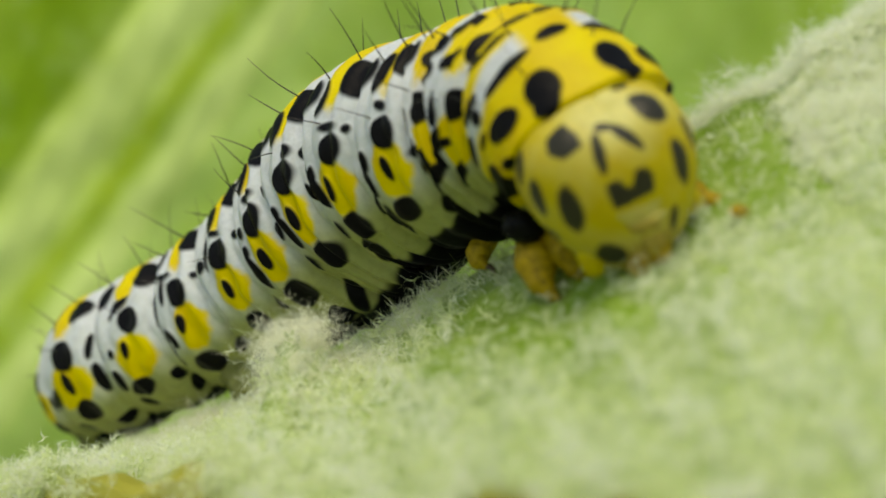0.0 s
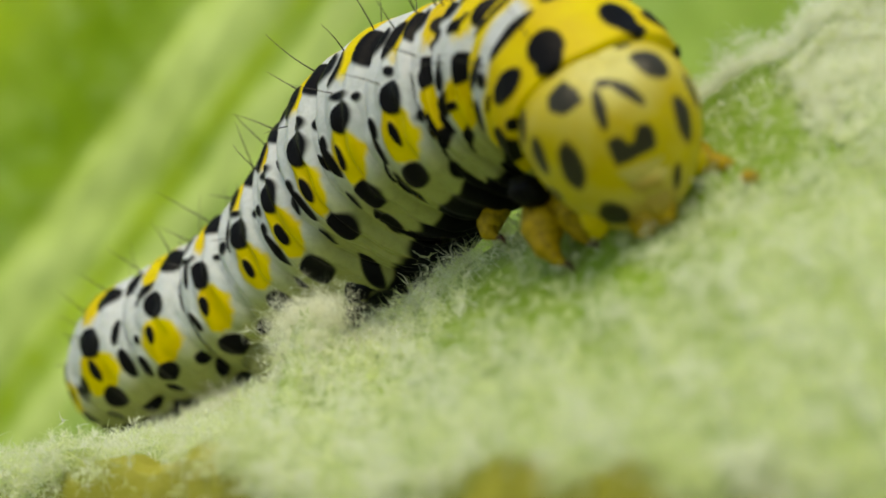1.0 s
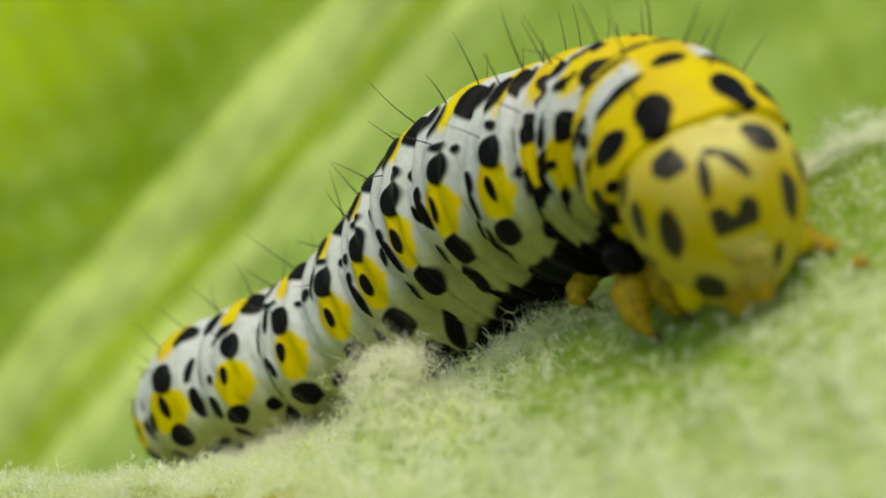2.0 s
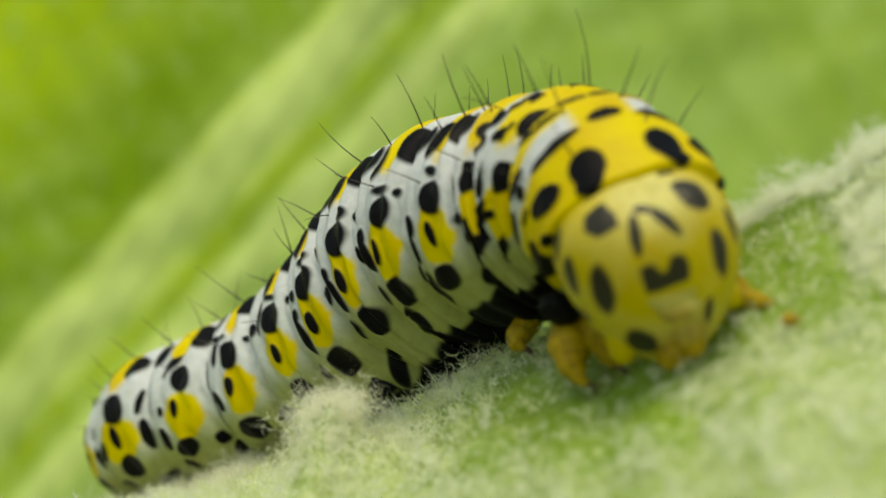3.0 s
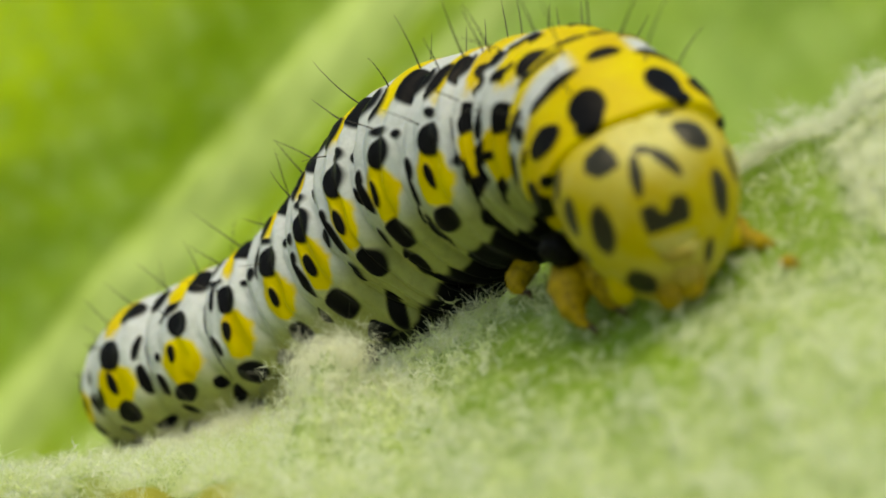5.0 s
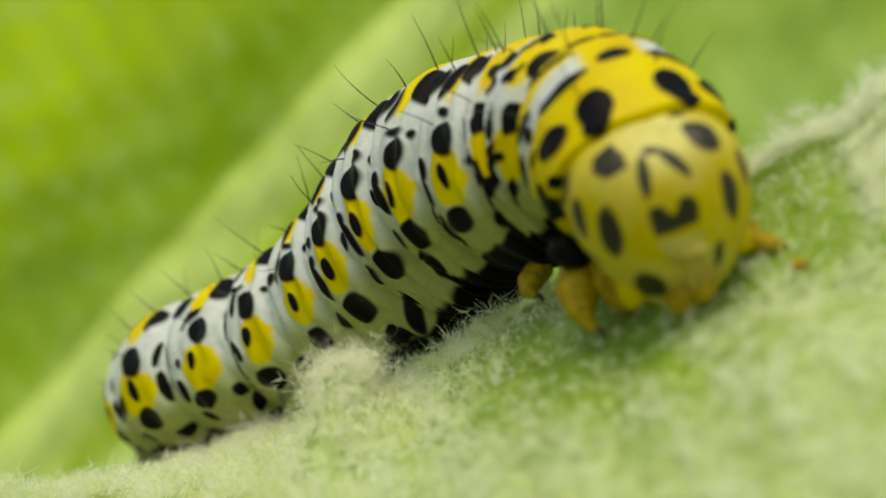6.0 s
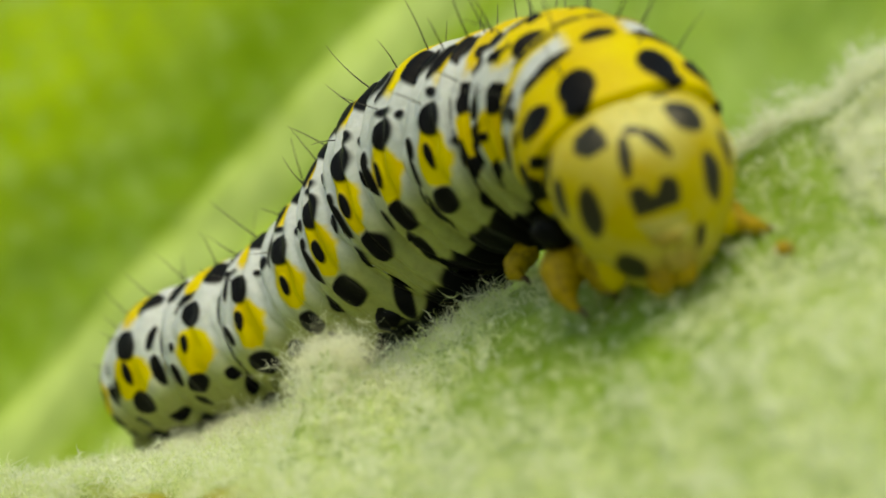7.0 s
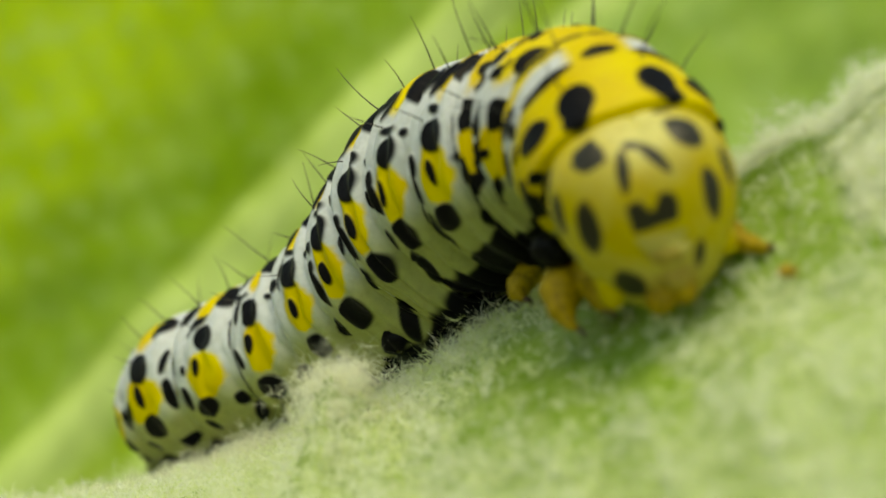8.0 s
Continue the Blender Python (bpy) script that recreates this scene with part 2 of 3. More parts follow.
def build_wool(leaf, rng, count, rays, box, length, width, name, label, dense, rise=1.0, mat=None):
    """Branched star hairs on the leaf: each clump is a short stalk whose curled rays spread all round; one mesh."""
    x = rng.uniform(box[0], box[1], count)
    v = rng.uniform(box[2], box[3], count)
    keep = rng.uniform(0, 1, count) < dense(x, v)
    x, v = x[keep], v[keep]
    L0 = length(x, v)
    nrm = leaf_normal(x, v)
    foot = leaf_at(x, v) - 0.03 * nrm
    lean = nrm + rng.normal(0, 0.35, nrm.shape)
    hub = foot + lean * (rise * L0 * rng.uniform(0.15, 0.9, len(x)))[:, None]
    hub, foot, nrm, L0 = (np.repeat(a, rays, 0) for a in (hub, foot, nrm, L0))
    n = len(hub)
    root = np.where((np.arange(n) % rays == 0)[:, None], foot, hub)
    d = 0.35 * nrm + rng.normal(0, 1, (n, 3))
    d /= np.linalg.norm(d, axis=1)[:, None]
    first = np.arange(n) % rays == 0
    d[first] = (hub - foot)[first] / (np.linalg.norm((hub - foot)[first], axis=1)[:, None] + 1e-9)
    L = L0 * rng.uniform(0.35, 1.0, n)
    L[first] = np.linalg.norm((hub - foot)[first], axis=1)
    curl = np.cross(d, rng.normal(0, 1, (n, 3)))
    p1 = root + d * (0.5 * L)[:, None] + curl * (0.05 * L)[:, None]
    p2 = root + d * L[:, None] * 0.92 + curl * (0.34 * L)[:, None]
    side = np.cross(d, rng.normal(0, 1, (n, 3)))
    side /= np.linalg.norm(side, axis=1)[:, None] + 1e-9
    w = width * rng.uniform(0.6, 1.3, n)[:, None]
    verts = np.stack([root - side * w, root + side * w, p1 - side * w * 0.8, p1 + side * w * 0.8, p2 - side * w * 0.25, p2 + side * w * 0.25], 1).reshape(-1, 3)
    o = np.arange(n)[:, None] * 6
    quads = np.concatenate([o + [0, 1, 3, 2], o + [2, 3, 5, 4]], 0)
    tagged(part(name, to_mesh(name, verts * U, quads, mat or WOOL), leaf, label), kind="stuff")


rng = np.random.default_rng(3)


def tuft(x, v):
    return np.exp(-((x + 6.35) / np.where(x < -6.35, 0.8, 1.4)) ** 2 - ((v - 0.51) / 0.16) ** 2)


def bare_and_shade(x, v):
    """Where the leaf shows green through thin wool: under the head, there also painting in the head's shade, and on the
    upturned lobe.
    """
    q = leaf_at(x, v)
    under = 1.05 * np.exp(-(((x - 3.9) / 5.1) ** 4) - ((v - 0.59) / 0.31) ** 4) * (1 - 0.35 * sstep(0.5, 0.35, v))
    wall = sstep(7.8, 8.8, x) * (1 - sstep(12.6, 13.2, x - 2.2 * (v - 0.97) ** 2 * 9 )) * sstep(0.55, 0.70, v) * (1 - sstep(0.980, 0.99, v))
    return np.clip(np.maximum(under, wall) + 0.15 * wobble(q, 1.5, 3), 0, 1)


def flap(x, v):
    return sstep(13.0, 13.9, x) * sstep(0.66, 0.78, v)


def lobe(x, v):
    return sstep(8.0, 9.2, x) * sstep(0.984, 0.994, v)


leaf = build_leaf()
build_wool(leaf, rng, 62000, 9, (-30, 24, -0.8, 1.5), lambda x, v: (0.40 + 0.45 * mottle(x, v)) * (1 - 0.45 * sstep(8, 11, x) * sstep(0.6, 0.8, v)) + 0.1 * tuft(x, v), 0.0150, "wool", "white woolly leaf hairs",
           lambda x, v: (0.07 + 0.60 * mottle(x, v)) * (1 - 0.90 * bare_and_shade(x, v)) * (1 - 0.96 * worn(x, v)) * (1 - 0.85 * lobe(x, v)))
build_wool(leaf, rng, 11000, 9, (-14, -2, 0.3, 1.1), lambda x, v: 0.35 + 0.50 * tuft(x, v) * (1 + wobble(leaf_at(x, v), 2.4, 3)), 0.0075, "wool_tuft", "cream tuft of matted leaf hairs", lambda x, v: 1.1 * tuft(x, v), 2.2, CREAM)
build_wool(leaf, rng, 2000, 8, (-7.0, -5.2, 0.45, 0.56), lambda x, v: 0.75 + 0 * x, 0.0045, "wool_veil", "thin loose hairs on top of the tuft", lambda x, v: np.exp(-(((x + 6.15) / 0.6) ** 2)), 1.9, CREAM)
build_wool(leaf, rng, 34000, 9, (7, 20, 0.5, 1.25), lambda x, v: 0.26 + 0.12 * lobe(x, v) + 0.12 * flap(x, v), 0.013, "wool_fringe", "white hairs along the upturned leaf edge", lambda x, v: 0.02 + np.maximum(0.9 * lobe(x, v) * sstep(1.08, 1.0, v), (0.5 + 0.5 * mottle(x, v)) * flap(x, v)), mat=FLOSS)
build_wool(leaf, rng, 2600, 6, (7.5, 20, 0.985, 1.06), lambda x, v: 0.95 + 0.3 * np.sin(2.3 * x), 0.013, "edge_hair", "long white star hairs on the leaf edge", lambda x, v: 0.28 + 0 * x, 0.9, FLOSS)
build_wool(leaf, rng, 60000, 8, (-26, 22, -0.5, 1.0), lambda x, v: 0.55 + 0 * x, 0.017, "wool_puff", "white puffs of felted leaf hairs",
           lambda x, v: (0.05 + 0.90 * sstep(0.08, 0.45, wobble(leaf_at(x, v), 1.35, 11))) * (1 - 0.95 * bare_and_shade(x, v)) * (1 - worn(x, v)), 1.7, FLOSS)
build_wool(leaf, rng, 7000, 7, (-26, 0.6, 0.85, 1.3), lambda x, v: 0.9 + 0.35 * sstep(-3, 0, x), 0.014, "wool_crest", "pale hairs sticking up under the caterpillar", lambda x, v: 0.6 - 0.55 * sstep(-6, -4, x) * sstep(0.25, -0.1, wobble(leaf_at(x, v), 1.6, 4)) - 0.1 * sstep(-6, -4, x), 0.8, CREAM)
build_wool(leaf, rng, 3500, 7, (-25, -11, 0.86, 1.02), lambda x, v: 1.0 + 0 * x, 0.013, "wool_strand", "long loose cream hairs beside the caterpillar", lambda x, v: 0.6 + 0 * x, 1.2, CREAM)


def build_crumb():
    """A small dry crumb caught in the wool beside the legs."""
    n, m = 16, 22
    e2, a2 = np.radians(np.linspace(-90, 90, n))[:, None], np.radians(np.linspace(-180, 180, m, endpoint=False))[None, :]
    d = np.stack([np.cos(e2) * np.sin(a2), np.cos(e2) * np.cos(a2), np.sin(e2) + 0 * a2], -1)
    d = d * (0.36, 0.26, 0.24) * (1 + 0.25 * wobble(d, 2.5, 4) + 0.12 * wobble(d, 6, 1))[..., None]
    at = leaf_at(np.array([11.2]), np.array([0.65]))[0]
    ob = new("leaf_crumb", to_mesh("leaf_crumb", d.reshape(-1, 3) * U, grid_quads(n, m, True), LEG))
    ob.location = Vector(place(at + [0, -0.35, 0.45]))
    return tagged(ob, "small dry brown crumb caught in the leaf wool", "crumb")


crumb = build_crumb()


# ---- the leaf behind ----
def build_back_leaf():
    nu, nv = 300, 240
    s, t = np.meshgrid(np.linspace(-120, 120, nu), np.linspace(-90, 90, nv), indexing="ij")
    q = s - 0.72 * t + 44.7                 # across the ribs, from the green groove

    def stripe(c, w, soft):
        return sstep(c - w - soft, c - w + soft, q) * (1 - sstep(c + w - soft, c + w + soft, q))
    groove = stripe(0.0, 2.0, 1.2)
    flank = 0.75 * stripe(-6.2, 4.2, 3.5) + 0.75 * stripe(6.5, 4.4, 3.0)
    dark = 0.5 * stripe(-17, 5.0, 5.0)
    warm = np.maximum(0.9 * (1 - sstep(-37, -23, q)), 0.6 * groove)
    p = np.stack([s, 0 * s, t], -1)

    def blade_depth(s, t):
        p = np.stack([s, 0 * s, t], -1)
        return 170 + 2.5 * wobble(p, 0.05, 3) + 0.5 * wobble(p, 0.25, 8)
    depth = blade_depth(s, t) + 0.15 * groove + 0.8 * dark
    mott = sstep(-0.15, 0.7, wobble(p, 0.13, 9) + 0.5 * wobble(p, 0.4, 4)) * sstep(4, 9, q) * (0.75 - 0.6 * sstep(40, 58, q))
    cool = 0.42 * sstep(2.2, 6, q) * (1 - 0.6 * sstep(36, 60, q))
    col = np.stack([np.clip(flank + mott + cool, 0, 1), 0.6 * np.clip(dark, 0, 1) + 0.08 * sstep(12, 24, q), warm, 1 + 0 * s], -1).reshape(-1, 4)
    front = np.stack([s, depth, t], -1)
    verts, quads = sheet(nu, nv, front, front + [0, 1.2, 0])
    ob = new("background_leaf")
    ob.location = BASE
    tagged(ob, "broad green leaf with pale ribs behind the caterpillar", "leaf")
    part("blade", to_mesh("back_blade", verts * U, quads, BACKLEAF, np.vstack([col, col])), ob)
    for name, c, w, h in (("midrib", -6.2, 5.2, 0.55), ("side_rib", 5.6, 3.6, 0.35)):
        m, n = 160, 25
        tt = np.linspace(-88, 88, m)[:, None]
        a = np.linspace(-1, 1, n)[None, :]
        ss = (c + w * a * (1 + 0.05 * np.sin(0.13 * tt))) - 44.7 + 0.72 * tt
        lift = h * np.clip(1 - a * a, 0, 1) ** 1.5 + 0.06 * wobble(np.stack([ss, tt + 0 * ss, 0 * ss], -1), 0.5, 4)
        f = np.stack([ss, blade_depth(ss, tt + 0 * ss) - lift + 0.12, tt + 0 * ss], -1)
        v, q2 = sheet(m, n, f, f + [0, 0.6, 0])
        pale = np.clip(0.95 * (1 - a**2) + 0.25 * wobble(np.stack([ss, 0 * ss, tt + 0 * ss], -1), 0.3, 6), 0, 1)
        shade = np.stack([pale, 0 * pale, 0 * pale, 1 + 0 * pale], -1).reshape(-1, 4)
        shade = np.vstack([shade, shade])
        part(name, to_mesh(name, v * U, q2, RIB, shade), ob, "pale woolly leaf rib")
    return ob


def build_stem():
    """The stalk that carries both leaves, outside the view."""
    ob = new("plant_stem")
    ob.location = BASE
    tagged(ob, "pale woolly upright plant stem rooted in the ground", "stem")
    z = np.linspace(-0.35 / U - 4, 90, 40)
    path = np.stack([62 + 1.5 * np.sin(z * 0.012), 118 + 0 * z, z], -1)

    def shaded(v):
        return np.tile([0.5, 0.0, 0.0, 1.0], (len(v), 1))
    v, q = tube(path, np.interp(z, [z[0], 90], [9, 6]), 24)
    part("stalk", to_mesh("stalk", v * U, q, LEAF, shaded(v)), ob)
    for a, b, c in (((25.5, 60, 8), (44, 84, 10), (62, 118, 4)), ((70, 169, 0), (70, 145, -4), (62, 118, -10))):
        t = np.linspace(0, 1, 20)[:, None]
        line = (1 - t) ** 2 * np.array(a) + 2 * t * (1 - t) * np.array(b) + t * t * np.array(c)
        v, q = tube(line, np.linspace(1.5, 3.0, 20), 14)
        part("leaf_stalk", to_mesh("leaf_stalk", v * U, q, LEAF, shaded(v)), ob)


build_stem()
back_leaf = build_back_leaf()

# ---- the caterpillar ----
# centres of the segments from the tail to the head, and their radii
SPINE = np.array([
    (-20.75, 91.30, -9.08, 2.40), (-20.00, 88.16, -7.62, 3.24), (-17.85, 84.99, -6.20, 3.83), (-14.37, 82.71, -4.55, 3.87), (-10.85, 80.51, -2.75, 4.04),
    (-7.96, 77.83, -0.46, 4.24), (-5.37, 74.94, 1.54, 4.79), (-3.25, 71.77, 3.70, 4.96), (-1.32, 68.46, 4.80, 4.64), (0.63, 65.62, 5.16, 4.34),
    (2.11, 63.80, 5.64, 4.17), (3.19, 61.80, 5.87, 3.84), (4.32, 60.05, 5.37, 3.63), (6.25, 57.60, 2.80, 3.40)])
DORSAL = np.array([-0.459, -0.044, 1.0])


def spine(s):
    """Centre and radius at s segments from the tail (a cubic through the rows)."""
    s = np.asarray(s, float)
    n = len(SPINE)
    k = np.clip(np.floor(s).astype(int), 0, n - 2)
    t = (s - k)[:, None]
    m = np.gradient(SPINE, axis=0)
    a, b, c, d = SPINE[k], SPINE[k + 1], m[k], m[k + 1]
    return (2 * t**3 - 3 * t**2 + 1) * a + (t**3 - 2 * t**2 + t) * c + (-2 * t**3 + 3 * t**2) * b + (t**3 - t**2) * d


def spine_frame(s):
    c = spine(s)
    a = spine(s + 0.02)[:, :3] - spine(s - 0.02)[:, :3]
    a /= np.linalg.norm(a, axis=1)[:, None]
    n = DORSAL - (a @ DORSAL)[:, None] * a
    n /= np.linalg.norm(n, axis=1)[:, None]
    return c[:, :3], c[:, 3], a, n, -np.cross(n, a)


def oval(u, th, cu, ct, hu, ht, turn=0.0, jag=0.0):
    """A soft-edged oval mark: 1 inside. u in segments, th in degrees, turned by degrees."""
    du, dt = (u - cu), (th - ct) / 65.0
    c, s = math.cos(radians(turn)), math.sin(radians(turn))
    x, y = (c * du + s * dt) / hu, (-s * du + c * dt) / (ht / 65.0)
    r = np.sqrt(x * x + y * y) + jag
    soft = max(0.10, 0.9 / ht)
    return 1 - sstep(1 - soft, 1 + soft, r)


# black marks of each segment from the tail on: along the segment, degrees round from the back, half sizes, turn
SPOTS = []
SPOTS.append([(0.10, 70, 0.15, 13, -10), (0.05, 91, 0.05, 9, 0), (0.05, 118, 0.16, 10, 10), (0.35, 34, 0.17, 10, -30)])
SPOTS.append([(0.10, 69, 0.15, 13, -12), (0.05, 91, 0.05, 9, -4), (-0.22, 97, 0.08, 9, 15), (0.08, 118, 0.15, 11, 14), (0.32, 34, 0.17, 10, -30), (-0.14, 24, 0.10, 14, 0),
              (0.44, 69, 0.04, 10, 12), (0.42, 98, 0.06, 13, 0), (-0.2, 138, 0.2, 8, -20)])
SPOTS.append([(0.10, 68, 0.14, 13, -15), (0.06, 90, 0.054, 9.9, -6), (-0.22, 97, 0.09, 9.5, 18), (0.10, 116, 0.14, 11, 18), (-0.30, 134, 0.20, 8, -27), (0.30, 34, 0.17, 9, -45),
              (-0.14, 24, 0.10, 15, 0), (0.42, 69, 0.042, 10.7, 15), (0.42, 97, 0.067, 13.9, -1), (0.3, 140, 0.14, 6, 10)])
SPOTS.append([(-0.40, 82, 0.031, 5.3, -3), (-0.26, 84, 0.043, 3.9, 4), (-0.34, 106, 0.081, 10.2, 3), (0.16, 66, 0.141, 11.2, -23), (0.0, 86, 0.056, 6.9, 11), (-0.08, 117, 0.194, 8.3, -14),
              (0.0, 52, 0.20, 4.5, -25), (-0.26, 35, 0.10, 12, 16), (-0.24, 134, 0.067, 8, -22), (0.38, 30, 0.17, 14, 0), (0.54, 96, 0.018, 22, -5), (0.50, 68, 0.016, 14, 4), (0.4, 122, 0.07, 7, -20)])
SPOTS.append([(0.10, 67, 0.215, 10.8, 15), (-0.26, 59, 0.051, 10, 5), (-0.16, 48, 0.21, 3.4, 14), (0.44, 63, 0.056, 2.8, 30), (-0.04, 88, 0.085, 7.3, 25), (-0.36, 93, 0.072, 9.4, -21),
              (-0.06, 122, 0.225, 10.5, 8), (-0.56, 140, 0.08, 12.1, 26), (0.40, 28, 0.24, 12, 10), (-0.34, 24, 0.08, 13, -10), (0.40, 128, 0.10, 6, -30), (0.2, 146, 0.2, 5, 0)])
SPOTS.append([(-0.30, 66, 0.085, 4.7, -15), (0.12, 70, 0.205, 10.3, 12), (-0.16, 61, 0.05, 12, 14), (0.08, 54, 0.13, 2.4, 20), (0.48, 66, 0.066, 3.5, 14), (0.74, 71, 0.06, 3.9, -20), (0.68, 83, 0.10, 4.4, -23),
              (0.70, 96, 0.080, 13.6, -13), (0.0, 92, 0.07, 7, 0), (0.50, 33, 0.28, 12, 8), (0.0, 40, 0.09, 11, 4), (0.0, 121, 0.21, 9, 0), (0.48, 122, 0.08, 8, 15)])
SPOTS.append([(0.16, 73, 0.21, 9.6, -2), (0.18, 58.5, 0.17, 3.6, 8), (0.54, 66, 0.09, 3.5, 5), (0.02, 94, 0.077, 7, -6), (0.66, 84, 0.09, 4.8, -35), (0.68, 95, 0.088, 12, -10), (0.44, 90, 0.06, 6.1, 8),
              (0.02, 121, 0.23, 9.8, -6), (0.52, 116, 0.08, 7.8, 19), (0.50, 34, 0.30, 12, 8), (0.0, 42, 0.09, 11, 4), (0.36, 145, 0.23, 5.4, -40)])
SPOTS.append([(0.16, 73, 0.22, 9.5, -2), (0.26, 61, 0.13, 4.2, 6), (0.52, 65, 0.08, 4, -1), (0.0, 93, 0.085, 7, -5), (0.70, 82, 0.06, 6.1, 20), (0.72, 91, 0.066, 11.3, -20), (0.48, 88, 0.045, 6.5, -25),
              (0.10, 119.5, 0.28, 9.5, 3), (0.64, 114, 0.065, 6.5, 10), (0.50, 35, 0.32, 12.4, 3), (0.0, 42, 0.09, 11, 4), (0.67, 136, 0.26, 7.8, -38)])
SPOTS.append([(0.16, 73, 0.19, 8.8, -7), (0.14, 61, 0.16, 2.9, 4), (0.40, 64, 0.058, 2.8, -2), (-0.04, 92, 0.059, 7.1, 1), (0.68, 85, 0.07, 6.6, 1), (0.05, 116, 0.24, 9.2, 0), (0.46, 34, 0.32, 12.9, 3),
              (-0.04, 43, 0.10, 11.2, 4), (0.66, 96, 0.05, 10, -8), (0.62, 126, 0.10, 16, 15), (0.5, 112, 0.05, 7, 10)])
SPOTS.append([(0.14, 73, 0.187, 9.4, 9), (0.10, 58, 0.095, 3.1, 20), (0.04, 92, 0.05, 7.6, -8), (0.0, 116, 0.165, 7.9, -8), (0.48, 31, 0.34, 12.5, 5), (0.02, 37, 0.10, 14, 15), (0.62, 94, 0.055, 12, 20),
              (0.5, 130, 0.16, 12, 10), (0.64, 74, 0.05, 8, 6)])
SPOTS.append([(0.32, 68, 0.27, 9, -16), (-0.2, 91, 0.10, 4.5, 0), (0.80, 72, 0.09, 11.5, 24), (0.58, 35, 0.28, 8, -15), (0.58, 50, 0.18, 6.5, -11), (0.9, 22, 0.15, 8, -10),
              (0.06, 100, 0.10, 11, 10), (0.44, 98, 0.08, 12, -8), (0.16, 106, 0.30, 5.5, -8), (-0.44, 89, 0.19, 4.5, 0), (-0.36, 112, 0.16, 4, -36)])
SPOTS.append([(0.12, 44, 0.22, 4.9, -22), (0.50, 31, 0.13, 15, 22), (0.60, 46, 0.14, 5.5, -26), (0.36, 71, 0.26, 9.5, -14), (-0.26, 90, 0.24, 6, -22), (-0.02, 92, 0.14, 3, 0), (-0.10, 114, 0.36, 4.5, -22),
              (0.10, 14, 0.20, 5.5, -8), (0.52, 96, 0.08, 9, 0)])
SPOTS.append([(-0.26, 33, 0.045, 14, 10), (-0.14, 70, 0.068, 12, 15), (0.02, 70, 0.10, 5, -15), (0.08, 37, 0.054, 20, 3), (-0.30, 10, 0.06, 10, 18), (0.05, 0, 0.06, 11, 0), (0.39, 58, 0.12, 15, 17), (0.47, 24.5, 0.18, 12, 10),
              (0.62, 28, 0.10, 10, 0), (0.50, 97, 0.18, 13.5, 0), (-0.04, 96, 0.10, 12, 0), (0.22, 78, 0.04, 7, 0), (0.62, 74, 0.06, 7, 30)])


